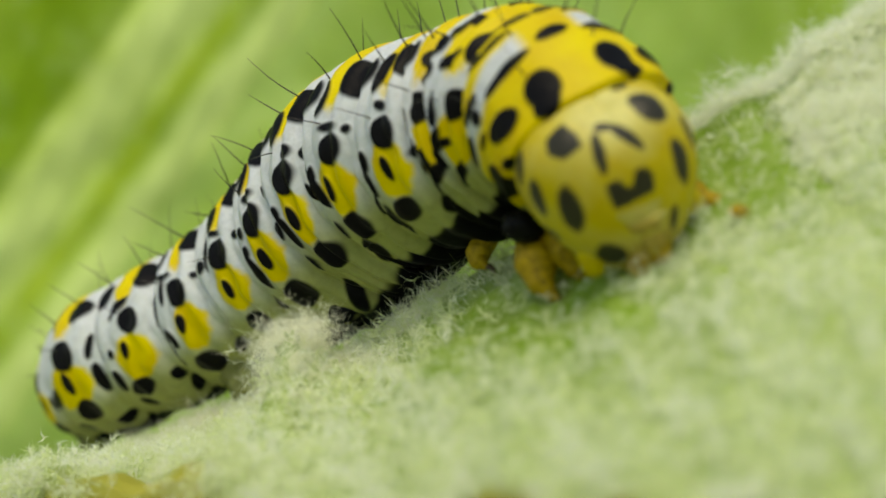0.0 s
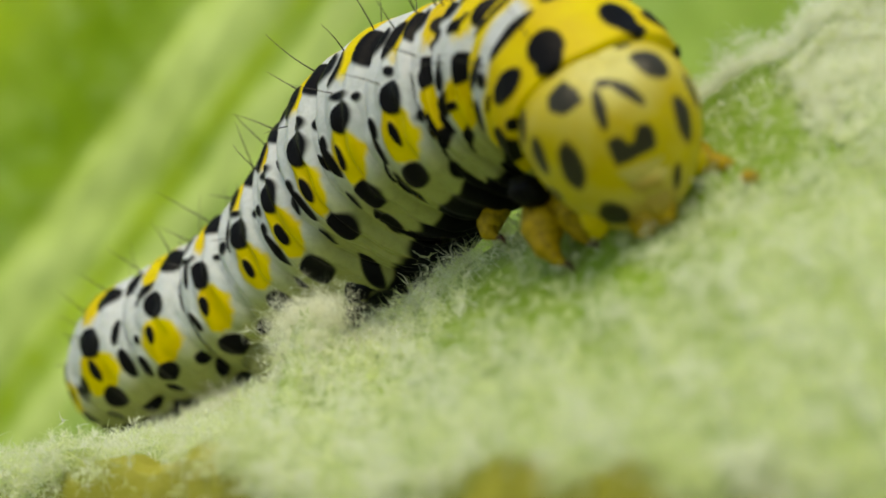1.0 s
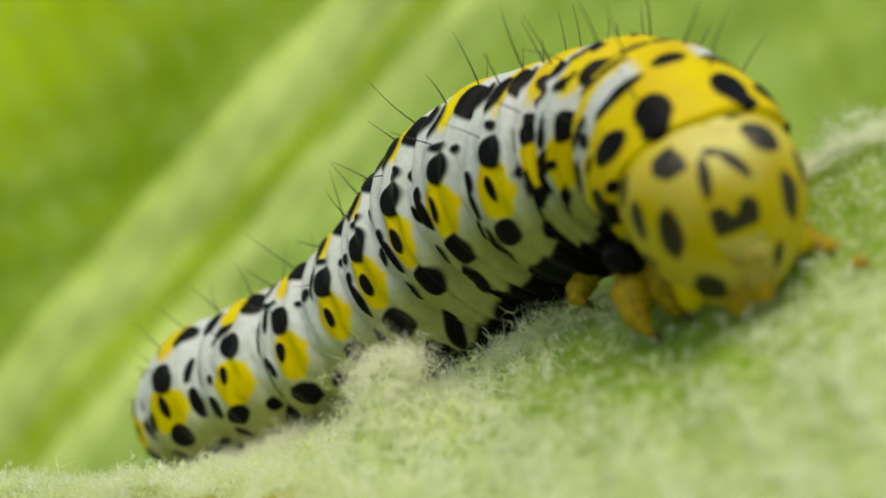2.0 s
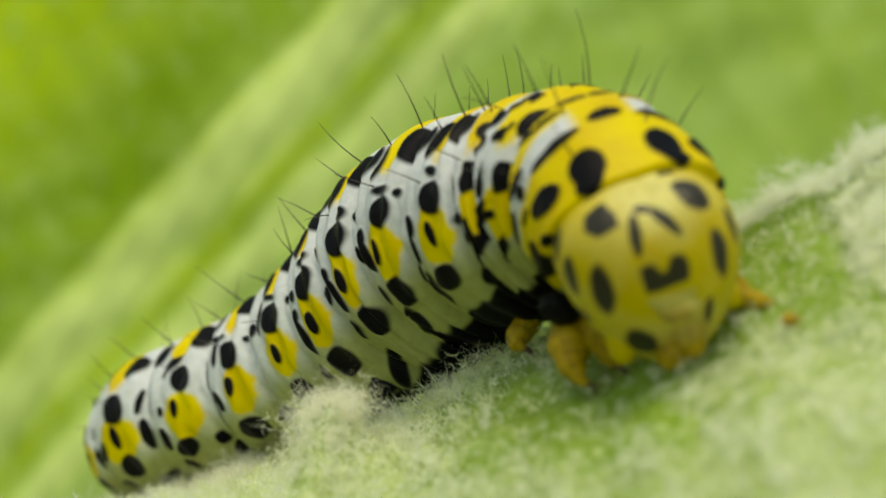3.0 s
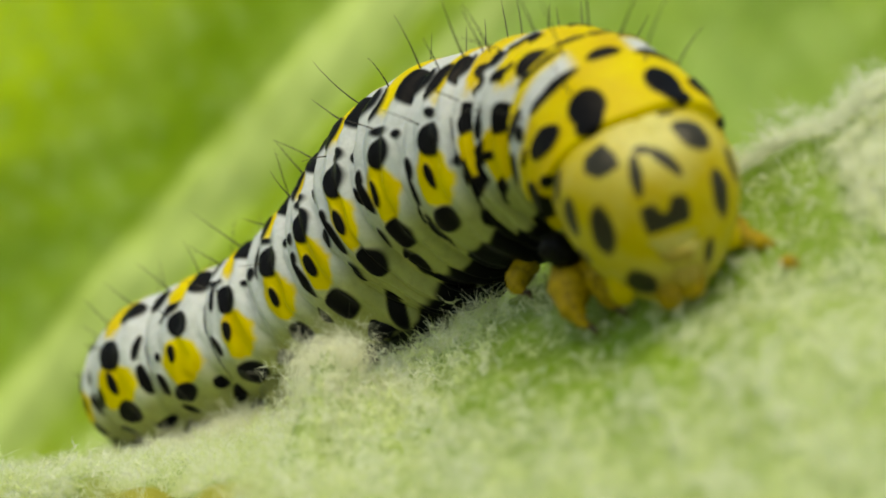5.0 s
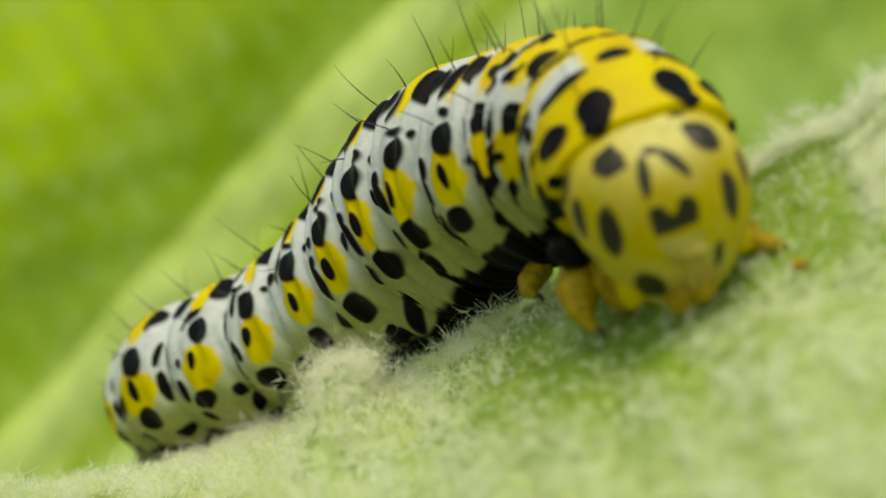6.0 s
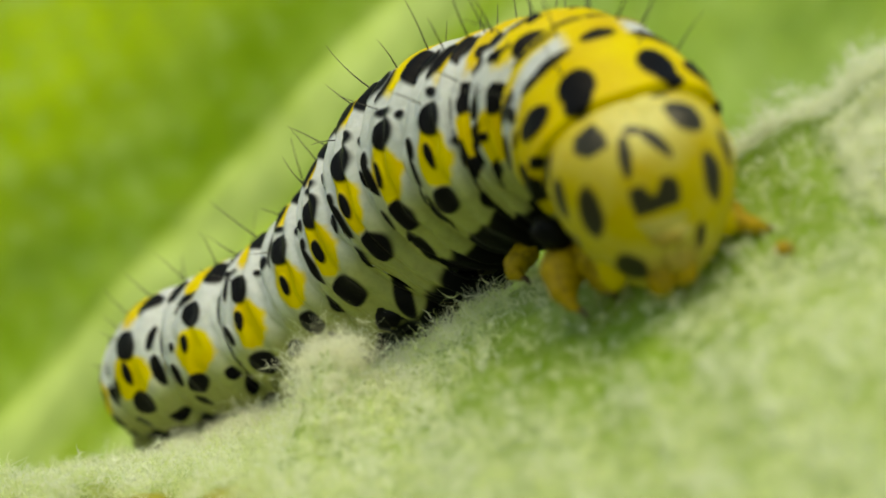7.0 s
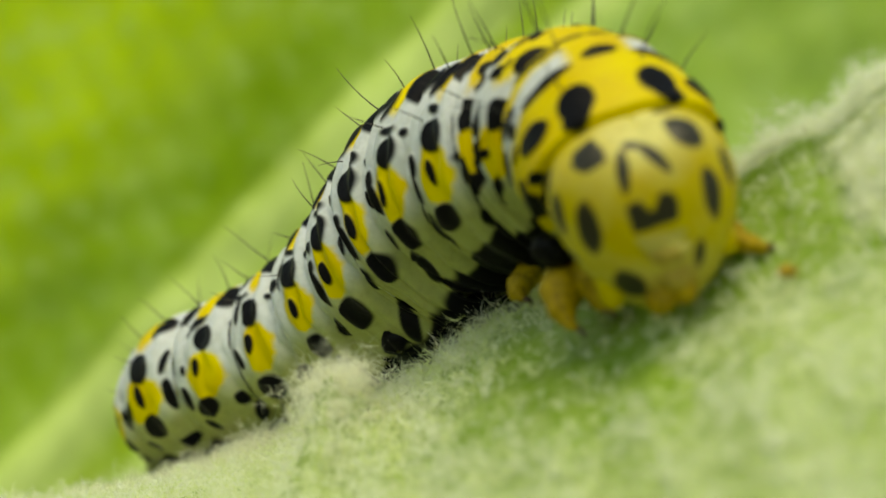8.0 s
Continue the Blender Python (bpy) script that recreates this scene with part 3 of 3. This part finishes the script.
def build_caterpillar():
    bug = new("caterpillar")
    bug.location = BASE
    tagged(bug, "white caterpillar with yellow bands and black spots on a woolly leaf", "caterpillar")
    nseg = 13
    for k in range(nseg):
        nu, nv = 80, 340
        s0, s1 = (k - 0.5, k + 0.5)
        if k == 0:
            s0 = -0.6
        if k == nseg - 1:
            s1 = k + 0.66
        s = np.linspace(s0, s1, nu)
        th = np.linspace(-180, 180, nv, endpoint=False)
        th2 = th[None, :] + 0 * s[:, None]
        s2 = s[:, None] + 0 * th2
        if k == nseg - 1:       # the front segment draws forward over the crown of the head like a hood
            s2 = s0 + (s2 - s0) * (1 + 0.13 * np.exp(-((th2 / 62) ** 2)) - 0.035)
        c, r, a, n, b = (q.reshape(nu, nv, -1) for q in spine_frame(s2.ravel()))
        r, u = r[..., 0], s2 - k
        end = (s[:, None] - s0) / (s1 - s0)
        ridge = 1.02 - (0.12 if k <= 4 else 0.085) * np.abs(2 * u) ** 4.0
        rr = r * ridge
        if k == 0:
            rr = rr * np.sqrt(np.clip(1 - (np.clip(-u, 0, 0.6) / 0.604) ** 2, 0.0, 1))
        if k == nseg - 1:
            ridge = 1.03 - 0.12 * np.clip(-2 * u, 0, 1) ** 4.0
            rr = np.maximum(r, 3.38 + 0 * r) * ridge * (1 - 0.11 * sstep(0.95, 1.0, end))
        T = np.radians(th)[None, :]
        uu, tt = u, np.abs(th2)
        pts = np.stack([uu * 3 + k * 7.3, np.cos(T) * 3 + 0 * uu, np.sin(T) * 3 + 0 * uu], -1)
        w = wobble(pts, 1.1, 2 + k)
        jag = 0.11 * wobble(pts, 2.3, k + 5) + 0.05 * wobble(pts, 6.0, k)
        black = np.zeros_like(uu)
        for step in (-1, 0, 1):
            for cu, ct, hu, ht, turn in SPOTS[k + step] if 0 <= k + step < nseg else ():
                if abs(cu + step) < 1.3:
                    black = np.maximum(black, oval(uu, tt, cu + step, ct, hu, ht, turn, jag * (0.25 if hu > 0.12 else 0.6)))
        if k <= 9:
            yellow = np.maximum(oval(uu, tt, 0.09, 0, 0.23, 51, 0, jag), oval(uu, tt, 0.07, 93, 0.29, 16.5 if k > 4 else 18, 8, jag))
            # black underside, widened at the tail to paint in the shade beneath it
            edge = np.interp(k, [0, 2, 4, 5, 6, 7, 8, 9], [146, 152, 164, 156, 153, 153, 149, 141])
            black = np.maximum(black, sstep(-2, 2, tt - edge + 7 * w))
        elif k <= 11:
            yellow = np.maximum(oval(uu, tt, 0.25, 0, 0.42, 55, 0, jag), oval(uu, tt, 0.2, 92, 0.40, 17, -14, jag))
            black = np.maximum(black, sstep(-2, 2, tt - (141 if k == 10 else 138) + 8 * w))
        else:
            yellow = 1 - sstep(118, 126, tt + 8 * w)
            yellow = yellow * (1 - sstep(-0.20, -0.12, uu + 0.05 * w) * (1 - sstep(0.03, 0.12, uu + 0.05 * w)) * sstep(14, 24, tt))
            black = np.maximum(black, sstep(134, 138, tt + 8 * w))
        # greenish underside colour, begun high on the flank to paint in its shade
        shaded_belly = sstep(84, 122, tt + 6 * w)
        fold = 0.020 * np.cos(2 * math.pi * (3 * uu + 0.22 * w + 0.002 * tt)) * (k < 12) + 0.03 * np.exp(-(((tt - 116) / 17) ** 2) - (uu / 0.33) ** 2) * (k < 10)
        fold = fold - 0.035 * np.exp(-(((np.abs(uu) - 0.40 + 0.05 * w) / 0.035) ** 2)) * sstep(55, 90, tt) * (k < 11)
        if k == nseg - 1:
            fold = fold + 0.085 * np.exp(-(((th2 + 72) / 32) ** 2)) * sstep(-0.1, 0.4, uu)
        radius = rr * (1 + fold) * (1 + 0.012 * w + 0.018 * black * (tt < 130)) * (1 + (0.15 if 4 < k < 8 else 0.10 if 7 < k < 12 else 0.03) * sstep(128, 168, tt))
        v = c + radius[..., None] * (np.cos(T)[..., None] * n + np.sin(T)[..., None] * b)
        col = np.stack([black, yellow, shaded_belly, np.ones_like(uu)], -1).reshape(-1, 4)
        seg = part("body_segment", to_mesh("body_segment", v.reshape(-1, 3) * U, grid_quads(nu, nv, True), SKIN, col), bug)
        SEGMENTS.append(seg)
        build_bristles(seg, k)
    SEGMENTS.append(build_head(bug))
    build_legs(bug)
    return bug


SEGMENTS = []
# along the segment, round from the back, length
SETAE = [(0.24, 22, 2.3), (-0.20, 24, 1.8), (0.24, -22, 2.3), (-0.20, -24, 1.8), (0.0, 60, 1.4), (0.0, -60, 1.8)]


def skin_point(s, th):
    c, r, a, n, b = spine_frame(np.array([s]))
    t = radians(th)
    out = math.cos(t) * n[0] + math.sin(t) * b[0]
    return c[0] + out * r[0] * 1.0, out, a[0]


def build_bristles(seg, k):
    g = np.random.default_rng(90 + k)
    for cu, th, length in SETAE:
        if k == 0 and cu < 0:
            continue
        p, out, along = skin_point(k + cu + g.normal(0, 0.03), th + g.normal(0, 3))
        d = out + along * g.normal(-0.25, 0.35) + g.normal(0, 0.12, 3) + np.array([0, 0, 0.15])
        d /= np.linalg.norm(d)
        bend = np.cross(d, g.normal(0, 1, 3)) * 0.12
        L = 1.2 * length * g.uniform(0.75, 1.25) * (0.6 if k < 2 else 1)
        t = np.linspace(0, 1, 6)[:, None]
        v, q = tube(p + d * L * t + bend * L * t**2, 0.040 * (1 - 0.8 * t[:, 0]), 5)
        part("bristle", to_mesh("bristle", v * U, q, BRISTLE), seg)


def limb(name, joints, radii, parent, mat, tip=None, label=""):
    """A jointed leg: a smooth tube that swells between its joints, with a claw at the tip."""
    j, r = np.asarray(joints, float), np.asarray(radii, float)
    t = np.linspace(0, len(j) - 1, 8 * (len(j) - 1) + 1)
    pts = np.stack([np.interp(t, np.arange(len(j)), j[:, i]) for i in range(3)], -1)
    pts[1:-1] = (pts[:-2] + 2 * pts[1:-1] + pts[2:]) / 4
    rr = np.interp(t, np.arange(len(j)), r) * (1.04 - 0.10 * (t - np.floor(t - 1e-6)) ** 1.5)
    v, q = tube(pts, rr, 14)
    leg = part(name, to_mesh(name, v * U, q, mat), parent, label)
    if tip is not None:
        e, tip = j[-1], np.asarray(tip, float)
        for fork in (-0.16, 0.16):
            bent = e + tip + np.array([0.05, fork, -0.08 + 0.5 * fork])
            v, q = tube([e - 0.2 * tip, e + 0.5 * tip + np.array([0, 0.5 * fork, 0.06 + 0.3 * fork]), bent], [r[-1] * 0.8, r[-1] * 0.55, 0.02], 8)
            part("claw", to_mesh("claw", v * U, q, CLAW), leg, "dark brown claw")
    return leg


def build_legs(bug):
    # three pairs of jointed legs under the thorax
    limb("thoracic_leg", [(3.85, 61.4, 0.2), (3.65, 60.4, -0.45), (3.8, 59.9, -1.25), (4.15, 59.6, -1.75), (4.5, 59.5, -1.95)], [0.95, 0.92, 0.60, 0.30, 0.13], bug, LEG, (0.32, -0.1, -0.16))
    limb("thoracic_leg", [(4.6, 60.6, 0.8), (4.75, 60.0, 0.0), (5.1, 59.7, -0.7), (5.45, 59.5, -1.15)], [0.85, 0.76, 0.46, 0.18], bug, LEG, (0.40, -0.1, -0.12))
    limb("thoracic_leg", [(8.3, 58.6, 2.2), (9.3, 57.9, 1.95), (10.2, 57.8, 1.75), (10.8, 57.9, 1.65)], [0.6, 0.44, 0.36, 0.20], bug, LEG, (0.25, 0.1, 0.15))
    limb("thoracic_leg", [(8.2, 58.9, 2.9), (9.0, 58.4, 2.6), (9.6, 58.3, 2.3), (10.0, 58.3, 2.0)], [0.6, 0.45, 0.3, 0.16], bug, LEG, (0.2, 0.1, -0.3))
    limb("thoracic_leg", [(1.9, 65.2, 0.6), (1.5, 64.8, -0.15), (1.45, 64.5, -0.5), (1.85, 64.3, -0.75)], [0.55, 0.55, 0.40, 0.16], bug, LEG, (0.3, 0.0, -0.1))
    limb("thoracic_leg", [(4.6, 64.6, 1.9), (5.0, 64.4, 0.9), (5.2, 64.4, 0.5), (5.4, 64.4, 0.2)], [0.5, 0.4, 0.3, 0.16], bug, LEG, (0.2, 0.0, -0.3))
    # dark swollen base over the near leg
    e2, a2 = np.radians(np.linspace(-90, 90, 16))[:, None], np.radians(np.linspace(-180, 180, 24, endpoint=False))[None, :]
    d = np.stack([np.cos(e2) * np.sin(a2), np.cos(e2) * np.cos(a2), np.sin(e2) + 0 * a2], -1)
    d = d * (0.85, 0.7, 0.62) * (1 + 0.15 * wobble(d, 2.2, 6))[..., None] + np.array([3.15, 60.0, 0.85])
    part("coxa", to_mesh("coxa", d.reshape(-1, 3) * U, grid_quads(16, 24, True), SKIN, np.tile([1.0, 0.0, 0.0, 1.0], (16 * 24, 1))), bug, "black swollen base of a leg")
    # fleshy prolegs
    for k, L in ((4, 1.5), (5, 1.0), (6, 0.6), (0, 0.5)):
        for side in (150, -155):
            p, out, along = skin_point(float(k) + (0.2 if k == 0 else 0.0), side)
            b = p - out * 1.2
            e = p + out * L
            t = np.linspace(0, 1, 16)
            path = b + (e + out * 0.15 - b) * t[:, None]
            rad = np.interp(t, [0, 0.4, 0.7, 0.9, 1], [1.6, 1.35, 0.9, 0.85, 0.2])
            v, q = tube(path, rad, 28)
            lump = wobble(v, 1.8, k + 3)
            v = v + 0.16 * lump[:, None] * out + 0.14 * wobble(v, 3.1, k)[:, None]
            dark = (1 if k > 4 else 0.5) - (0.25 if k > 4 else 0.5) * sstep(0.0 if k == 0 else 0.25, 0.5, wobble(v, 1.6, 2 * k + 1))
            col = np.stack([dark, 0 * dark, 0 * dark + 1, 0 * dark + 1], -1)
            part("proleg", to_mesh("proleg", v * U, q, SKIN, col), SEGMENTS[k], "stubby black and grey proleg")


HEAD_AT = np.array([6.27, 57.70, 2.80])
HF = np.array([0.159, -0.947, -0.279])
HU = np.array([-0.318, -0.317, 0.893])
HS = np.array([0.934, 0.054, 0.352])
# azimuth, elevation, half width, half height, turn
FACE_MARKS = [(-70, 58, 9, 6, 0), (52, 66, 9, 4, 0), (34, 41.5, 9.2, 12, 0), (-13.4, 28, 3.1, 13, 0), (-6, 43, 5, 3.2, 0), (7, 33, 3.6, 13, 30),
              (-31, -33, 10.5, 10, 0), (26, -23, 3.5, 7.5, 0), (36, 6, 6, 13.5, 4), (54, 16, 4.5, 10, 0), (-38.5, 1, 7, 14, -8), (-59, 10, 6.3, 11, 0), (-78, 25, 7, 10, 0), (-68, -15, 8, 5, 0)]
# cornered marks, as azimuth and elevation of their corners
FACE_SHAPES = [[(-37, 51), (-25, 42.5), (-21.5, 34), (-35, 28.5), (-44, 32), (-49, 42)],
               [(-15.5, 11), (-8, 12), (-3, 5), (0, 5), (4.5, 13), (11, 12), (14, 8), (13.5, -2), (-2, -4.5), (-14.5, -5)]]


def inside(x, y, corners):
    """Signed distance to a polygon: negative inside."""
    dist, wind = np.full(x.shape, 1e9), np.zeros(x.shape, bool)
    for (x0, y0), (x1, y1) in zip(corners, corners[1:] + corners[:1]):
        t = np.clip(((x - x0) * (x1 - x0) + (y - y0) * (y1 - y0)) / ((x1 - x0) ** 2 + (y1 - y0) ** 2), 0, 1)
        dist = np.minimum(dist, np.hypot(x - x0 - t * (x1 - x0), y - y0 - t * (y1 - y0)))
        wind ^= ((y0 > y) != (y1 > y)) & (x < (x1 - x0) * (y - y0) / (y1 - y0 + 1e-9) + x0)
    return np.where(wind, -dist, dist)


def build_head(bug):
    nu, nv = 150, 260
    el = np.linspace(-90, 90, nu)[:, None]
    az = np.linspace(-180, 180, nv, endpoint=False)[None, :]
    E, A = np.radians(el), np.radians(az)
    dirs = np.stack([np.cos(E) * np.sin(A), np.cos(E) * np.cos(A), np.sin(E) + 0 * A], -1)      # side, forward, up
    groove = 0.02 * np.exp(-(((az + 1) / 6.0) ** 2)) * sstep(20, 45, el) * (np.abs(az) < 90)
    taper = 1 + 0.03 * np.exp(-(((np.abs(az) - 32) / 16) ** 2 + ((el - 40) / 18) ** 2)) + 0.02 * np.exp(-((az / 16) ** 2 + ((el - 18) / 16) ** 2))
    narrow = 1 - 0.40 * (1 - sstep(-72, 14, el))
    square = (np.abs(dirs) ** 2.6).sum(-1) ** (-1 / 2.6)
    r = 3.33 * (1 - groove) * taper * square
    v = r[..., None] * dirs * np.stack([narrow + 0 * az, 0.98 * (0.5 + 0.5 * narrow) + 0 * az, 1.09 - 0.07 * sstep(5, 60, el) + 0 * az], -1)
    pts = dirs * 3
    jag = 0.14 * wobble(pts, 2.4, 3)
    black = np.zeros((nu, nv))
    for ca, ce, hw, hh, turn in FACE_MARKS:
        x, y = (az - ca) * np.cos(E), el - ce
        c, s = math.cos(radians(turn)), math.sin(radians(turn))
        q = np.sqrt(((c * x + s * y) / hw) ** 2 + ((-s * x + c * y) / hh) ** 2) + jag
        black = np.maximum(black, 1 - sstep(0.85, 1.15, q))
    for corners in FACE_SHAPES:
        black = np.maximum(black, 1 - sstep(-0.9, 0.9, inside(az + 0 * el, el + 0 * az, corners) + 6 * jag))
    yellow = 0.95 - 0.84 * np.exp(-((az / 48) ** 4)) * sstep(8, 50, el - 0.12 * np.abs(az)) + 0.22 * wobble(pts, 0.9, 7) + 0.16 * wobble(pts, 2.6, 4)
    tinge = (1 - sstep(-36, -14, el + 6 * wobble(pts, 1.5, 2))) * (1 - 0.7 * sstep(22, 40, np.abs(az)))
    col = np.stack([0.97 * black, np.clip(yellow, 0, 1) * (1 - tinge), tinge, np.ones((nu, nv))], -1).reshape(-1, 4)
    v[..., 0] *= 1.012 - 0.045 * np.tanh(v[..., 0])
    world_v = HEAD_AT + v[..., :1] * HS + v[..., 1:2] * HF + v[..., 2:] * HU
    head = part("head", to_mesh("head", world_v.reshape(-1, 3) * U, grid_quads(nu, nv, True), FACE, col), bug, "pale yellow head with black spots")

    def blob(name, at, size, mat, label, shade=(0, 0, 1)):
        n, m = 18, 24
        e2, a2 = np.radians(np.linspace(-90, 90, n))[:, None], np.radians(np.linspace(-180, 180, m, endpoint=False))[None, :]
        d = np.stack([np.cos(e2) * np.sin(a2), np.cos(e2) * np.cos(a2), np.sin(e2) + 0 * a2], -1)
        d = np.sign(d) * np.abs(d) ** 0.85 * size * (1 + 0.05 * wobble(d, 5, 3))[..., None] + at
        w = HEAD_AT + d[..., :1] * HS + d[..., 1:2] * HF + d[..., 2:] * HU
        c = np.tile(np.r_[shade, 1.0], (n * m, 1))
        part(name, to_mesh(name, w.reshape(-1, 3) * U, grid_quads(n, m, True), mat, c), head, label)
    # the upper lip: a broad plate under the brow mark, folded once across
    n, m = 40, 44
    e2, f2 = np.linspace(-52, -8, n)[:, None], np.linspace(-1, 1, m)[None, :]
    a2 = 4.5 + f2 * (22 - 0.30 * (-8 - e2)) + 0.12 * (-8 - e2)
    top = (2 * (e2 + 29) / 42) ** 2 + 0 * a2
    rise = np.clip(1 - np.maximum(np.abs(f2) ** 5, top ** 3), 0, 1)
    er, ar = np.radians(e2), np.radians(a2)
    nar = 1 - 0.40 * (1 - sstep(-72, 14, e2))
    d = np.stack([np.cos(er) * np.sin(ar) * nar, np.cos(er) * np.cos(ar) * (0.5 + 0.5 * nar), 1.09 * np.sin(er) + 0 * ar], -1)
    lip = 3.42 * (0.985 + (0.035 + 0.016 * np.sin((e2 + 9) * 0.42) + 0.03 * wobble(d, 6, 2)) * rise) + 0.3 * sstep(-26, -40, e2) * rise
    d = d * lip[..., None]
    w = HEAD_AT + d[..., :1] * HS + d[..., 1:2] * HF + d[..., 2:] * HU
    v, q = sheet(n, m, w, w - 0.25 * HF)
    tan = 0.45 + 0.55 * sstep(-12, -22, e2 + 8 * wobble(d, 2.2, 4))
    c = np.stack([0.10 * sstep(0.1, 0.5, wobble(d, 4.0, 1)), 0.4 * (1 - tan), tan, 1 + 0 * tan], -1).reshape(-1, 4)
    part("labrum", to_mesh("labrum", v * U, q, FACE, np.vstack([c, c])), head, "pale tan upper lip")
    blob("mandible", (-0.40, 2.05, -2.95), (0.50, 0.42, 0.55), LEG, "brown jaw")
    blob("mandible", (0.45, 2.05, -2.80), (0.50, 0.42, 0.52), LEG, "brown jaw")
    blob("maxilla", (-1.95, 1.5, -2.25), (0.50, 0.45, 0.85), FACE, "yellow feeler", (0, 1, 0))
    blob("maxilla", (2.25, 1.55, -1.50), (0.40, 0.42, 0.55), FACE, "yellow feeler", (0, 1, 0))
    return head


build_caterpillar()


# the body shifts slowly: seconds, and how far seven places from the tail to the head have moved sideways and up
TIMES = [0.0, 0.5, 1.0, 1.5, 2.0, 3.5, 4.0, 4.5, 5.0, 6.5, 7.0, 7.5, 8.0]
STATIONS = [0.0, 2.5, 4.5, 7.0, 8.6, 12.0, 13.0]
ASIDE = [[0.45, 0.45, 0.35, 0.25, 0.15, 0.05, 0.0, 0.0, 0.0, -0.04, -0.04, -0.05, 0.0], [-0.11, -0.06, -0.04, -0.05, -0.08, 0.0, 0.0, 0.0, 0.0, -0.04, -0.04, -0.05, 0.0], [-0.03, -0.05, 0.01, 0.05, 0.0, -0.04, -0.04, 0.0, 0.0, 0.06, 0.06, 0.04, 0.06],
         [0.08, -0.02, -0.04, -0.02, -0.01, -0.02, 0.02, 0.0, -0.01, 0.06, 0.04, 0.05, 0.01], [0.15, 0.05, 0.05, 0.03, 0.04, -0.01, 0.02, 0.0, 0.02, 0.07, 0.07, 0.06, 0.0],
         [0.05, 0.05, 0.06, 0.06, 0.05, 0.04, 0.01, 0.0, 0.01, 0.02, 0.01, 0.02, 0.04], [0.03, 0.04, 0.06, 0.08, 0.07, 0.05, 0.02, 0.02, 0.03, 0.15, 0.15, 0.17, 0.24]]
UPWARD = [[0.06, 0.06, 0.0, -0.03, 0.0, 0.0, 0.0, 0.0, 0.0, -0.11, -0.12, -0.13, -0.14], [0.06, 0.06, 0.0, -0.03, 0.0, 0.0, 0.0, 0.0, 0.0, -0.11, -0.12, -0.13, -0.14], [-0.01, 0.0, 0.02, 0.0, -0.05, -0.06, -0.04, 0.0, -0.01, 0.0, -0.05, -0.05, -0.07],
          [-0.30, -0.23, -0.17, -0.13, -0.18, -0.08, -0.02, 0.0, -0.02, 0.08, 0.06, 0.03, 0.04], [-0.25, -0.17, -0.13, -0.13, -0.10, -0.02, 0.01, 0.0, 0.0, 0.13, 0.12, 0.14, 0.18],
          [0.05, 0.03, -0.01, -0.03, -0.03, -0.02, 0.01, 0.0, 0.01, -0.08, -0.10, -0.13, -0.10], [0.04, 0.03, -0.01, -0.03, -0.03, -0.02, 0.0, -0.02, -0.01, -0.12, -0.13, -0.16, -0.15]]


# the leaf behind sways: seconds and how far it has moved to the right
SWAY = [(0.0, 2.7), (0.5, 2.4), (1.0, 0.9), (1.5, -4.2), (2.0, -3.2), (3.5, 1.2), (4.0, 3.6), (4.5, 6.8), (5.0, 7.4), (6.5, 5.0), (7.0, 4.2), (7.5, 3.0), (8.0, 1.8)]


# the woolly leaf rolls about its crest and tilts about a place under the head: seconds, two angles, shift sideways and up
TURN = [(0.0, -8.0, -1.2, -0.08, 0.06), (0.5, -7.0, -1.1, 0.05, -0.05), (1.0, -4.4, -0.9, 0.0, -0.03), (1.5, -0.2, 0.0, 0.04, -0.10), (2.0, 0.0, 0.2, 0.04, 0.12), (3.5, 0.8, 0.1, 0.03, 0.14),
        (4.0, 0.5, -0.2, 0.0, 0.06), (4.5, 0.0, 0.0, 0.0, 0.0), (5.0, -0.2, -0.2, 0.0, 0.02), (6.5, 2.6, -1.5, -0.05, 0.03), (7.0, 3.0, -1.5, -0.04, 0.02), (7.5, 3.6, -1.6, -0.08, 0.01), (8.0, 6.5, -1.3, -0.04, 0.01)]
CREST_AT, CREST_WAY = Vector(place([5.0, 64.0, 1.0])), Vector((25.0, -20.0, 13.6)).normalized()
HINGE = Vector(place([9.5, 60.0, 2.0]))


def about(at, turn):
    return Matrix.Translation(at) @ turn @ Matrix.Translation(-at)


def motions():
    for thing in (leaf, crumb):
        rest = thing.matrix_basis.copy()
        walk(thing, [(t, Matrix.Translation((dx * U, 0, dz * U)) @ about(HINGE, pose(0, 0, 0, 0, b, 0)) @ about(CREST_AT, Matrix.Rotation(radians(a), 4, CREST_WAY)) @ rest) for t, a, b, dx, dz in TURN])
    walk(back_leaf, [(t, pose(BASE.x + dx * U, BASE.y, BASE.z)) for t, dx in SWAY])
    for k, seg in enumerate(SEGMENTS):
        dx, dz = ([np.interp(k, STATIONS, [row[n] for row in rows]) for n in range(len(TIMES))] for rows in (ASIDE, UPWARD))
        walk(seg, [(t, pose(dx[n] * U, 0, dz[n] * U)) for n, t in enumerate(TIMES)])


motions()
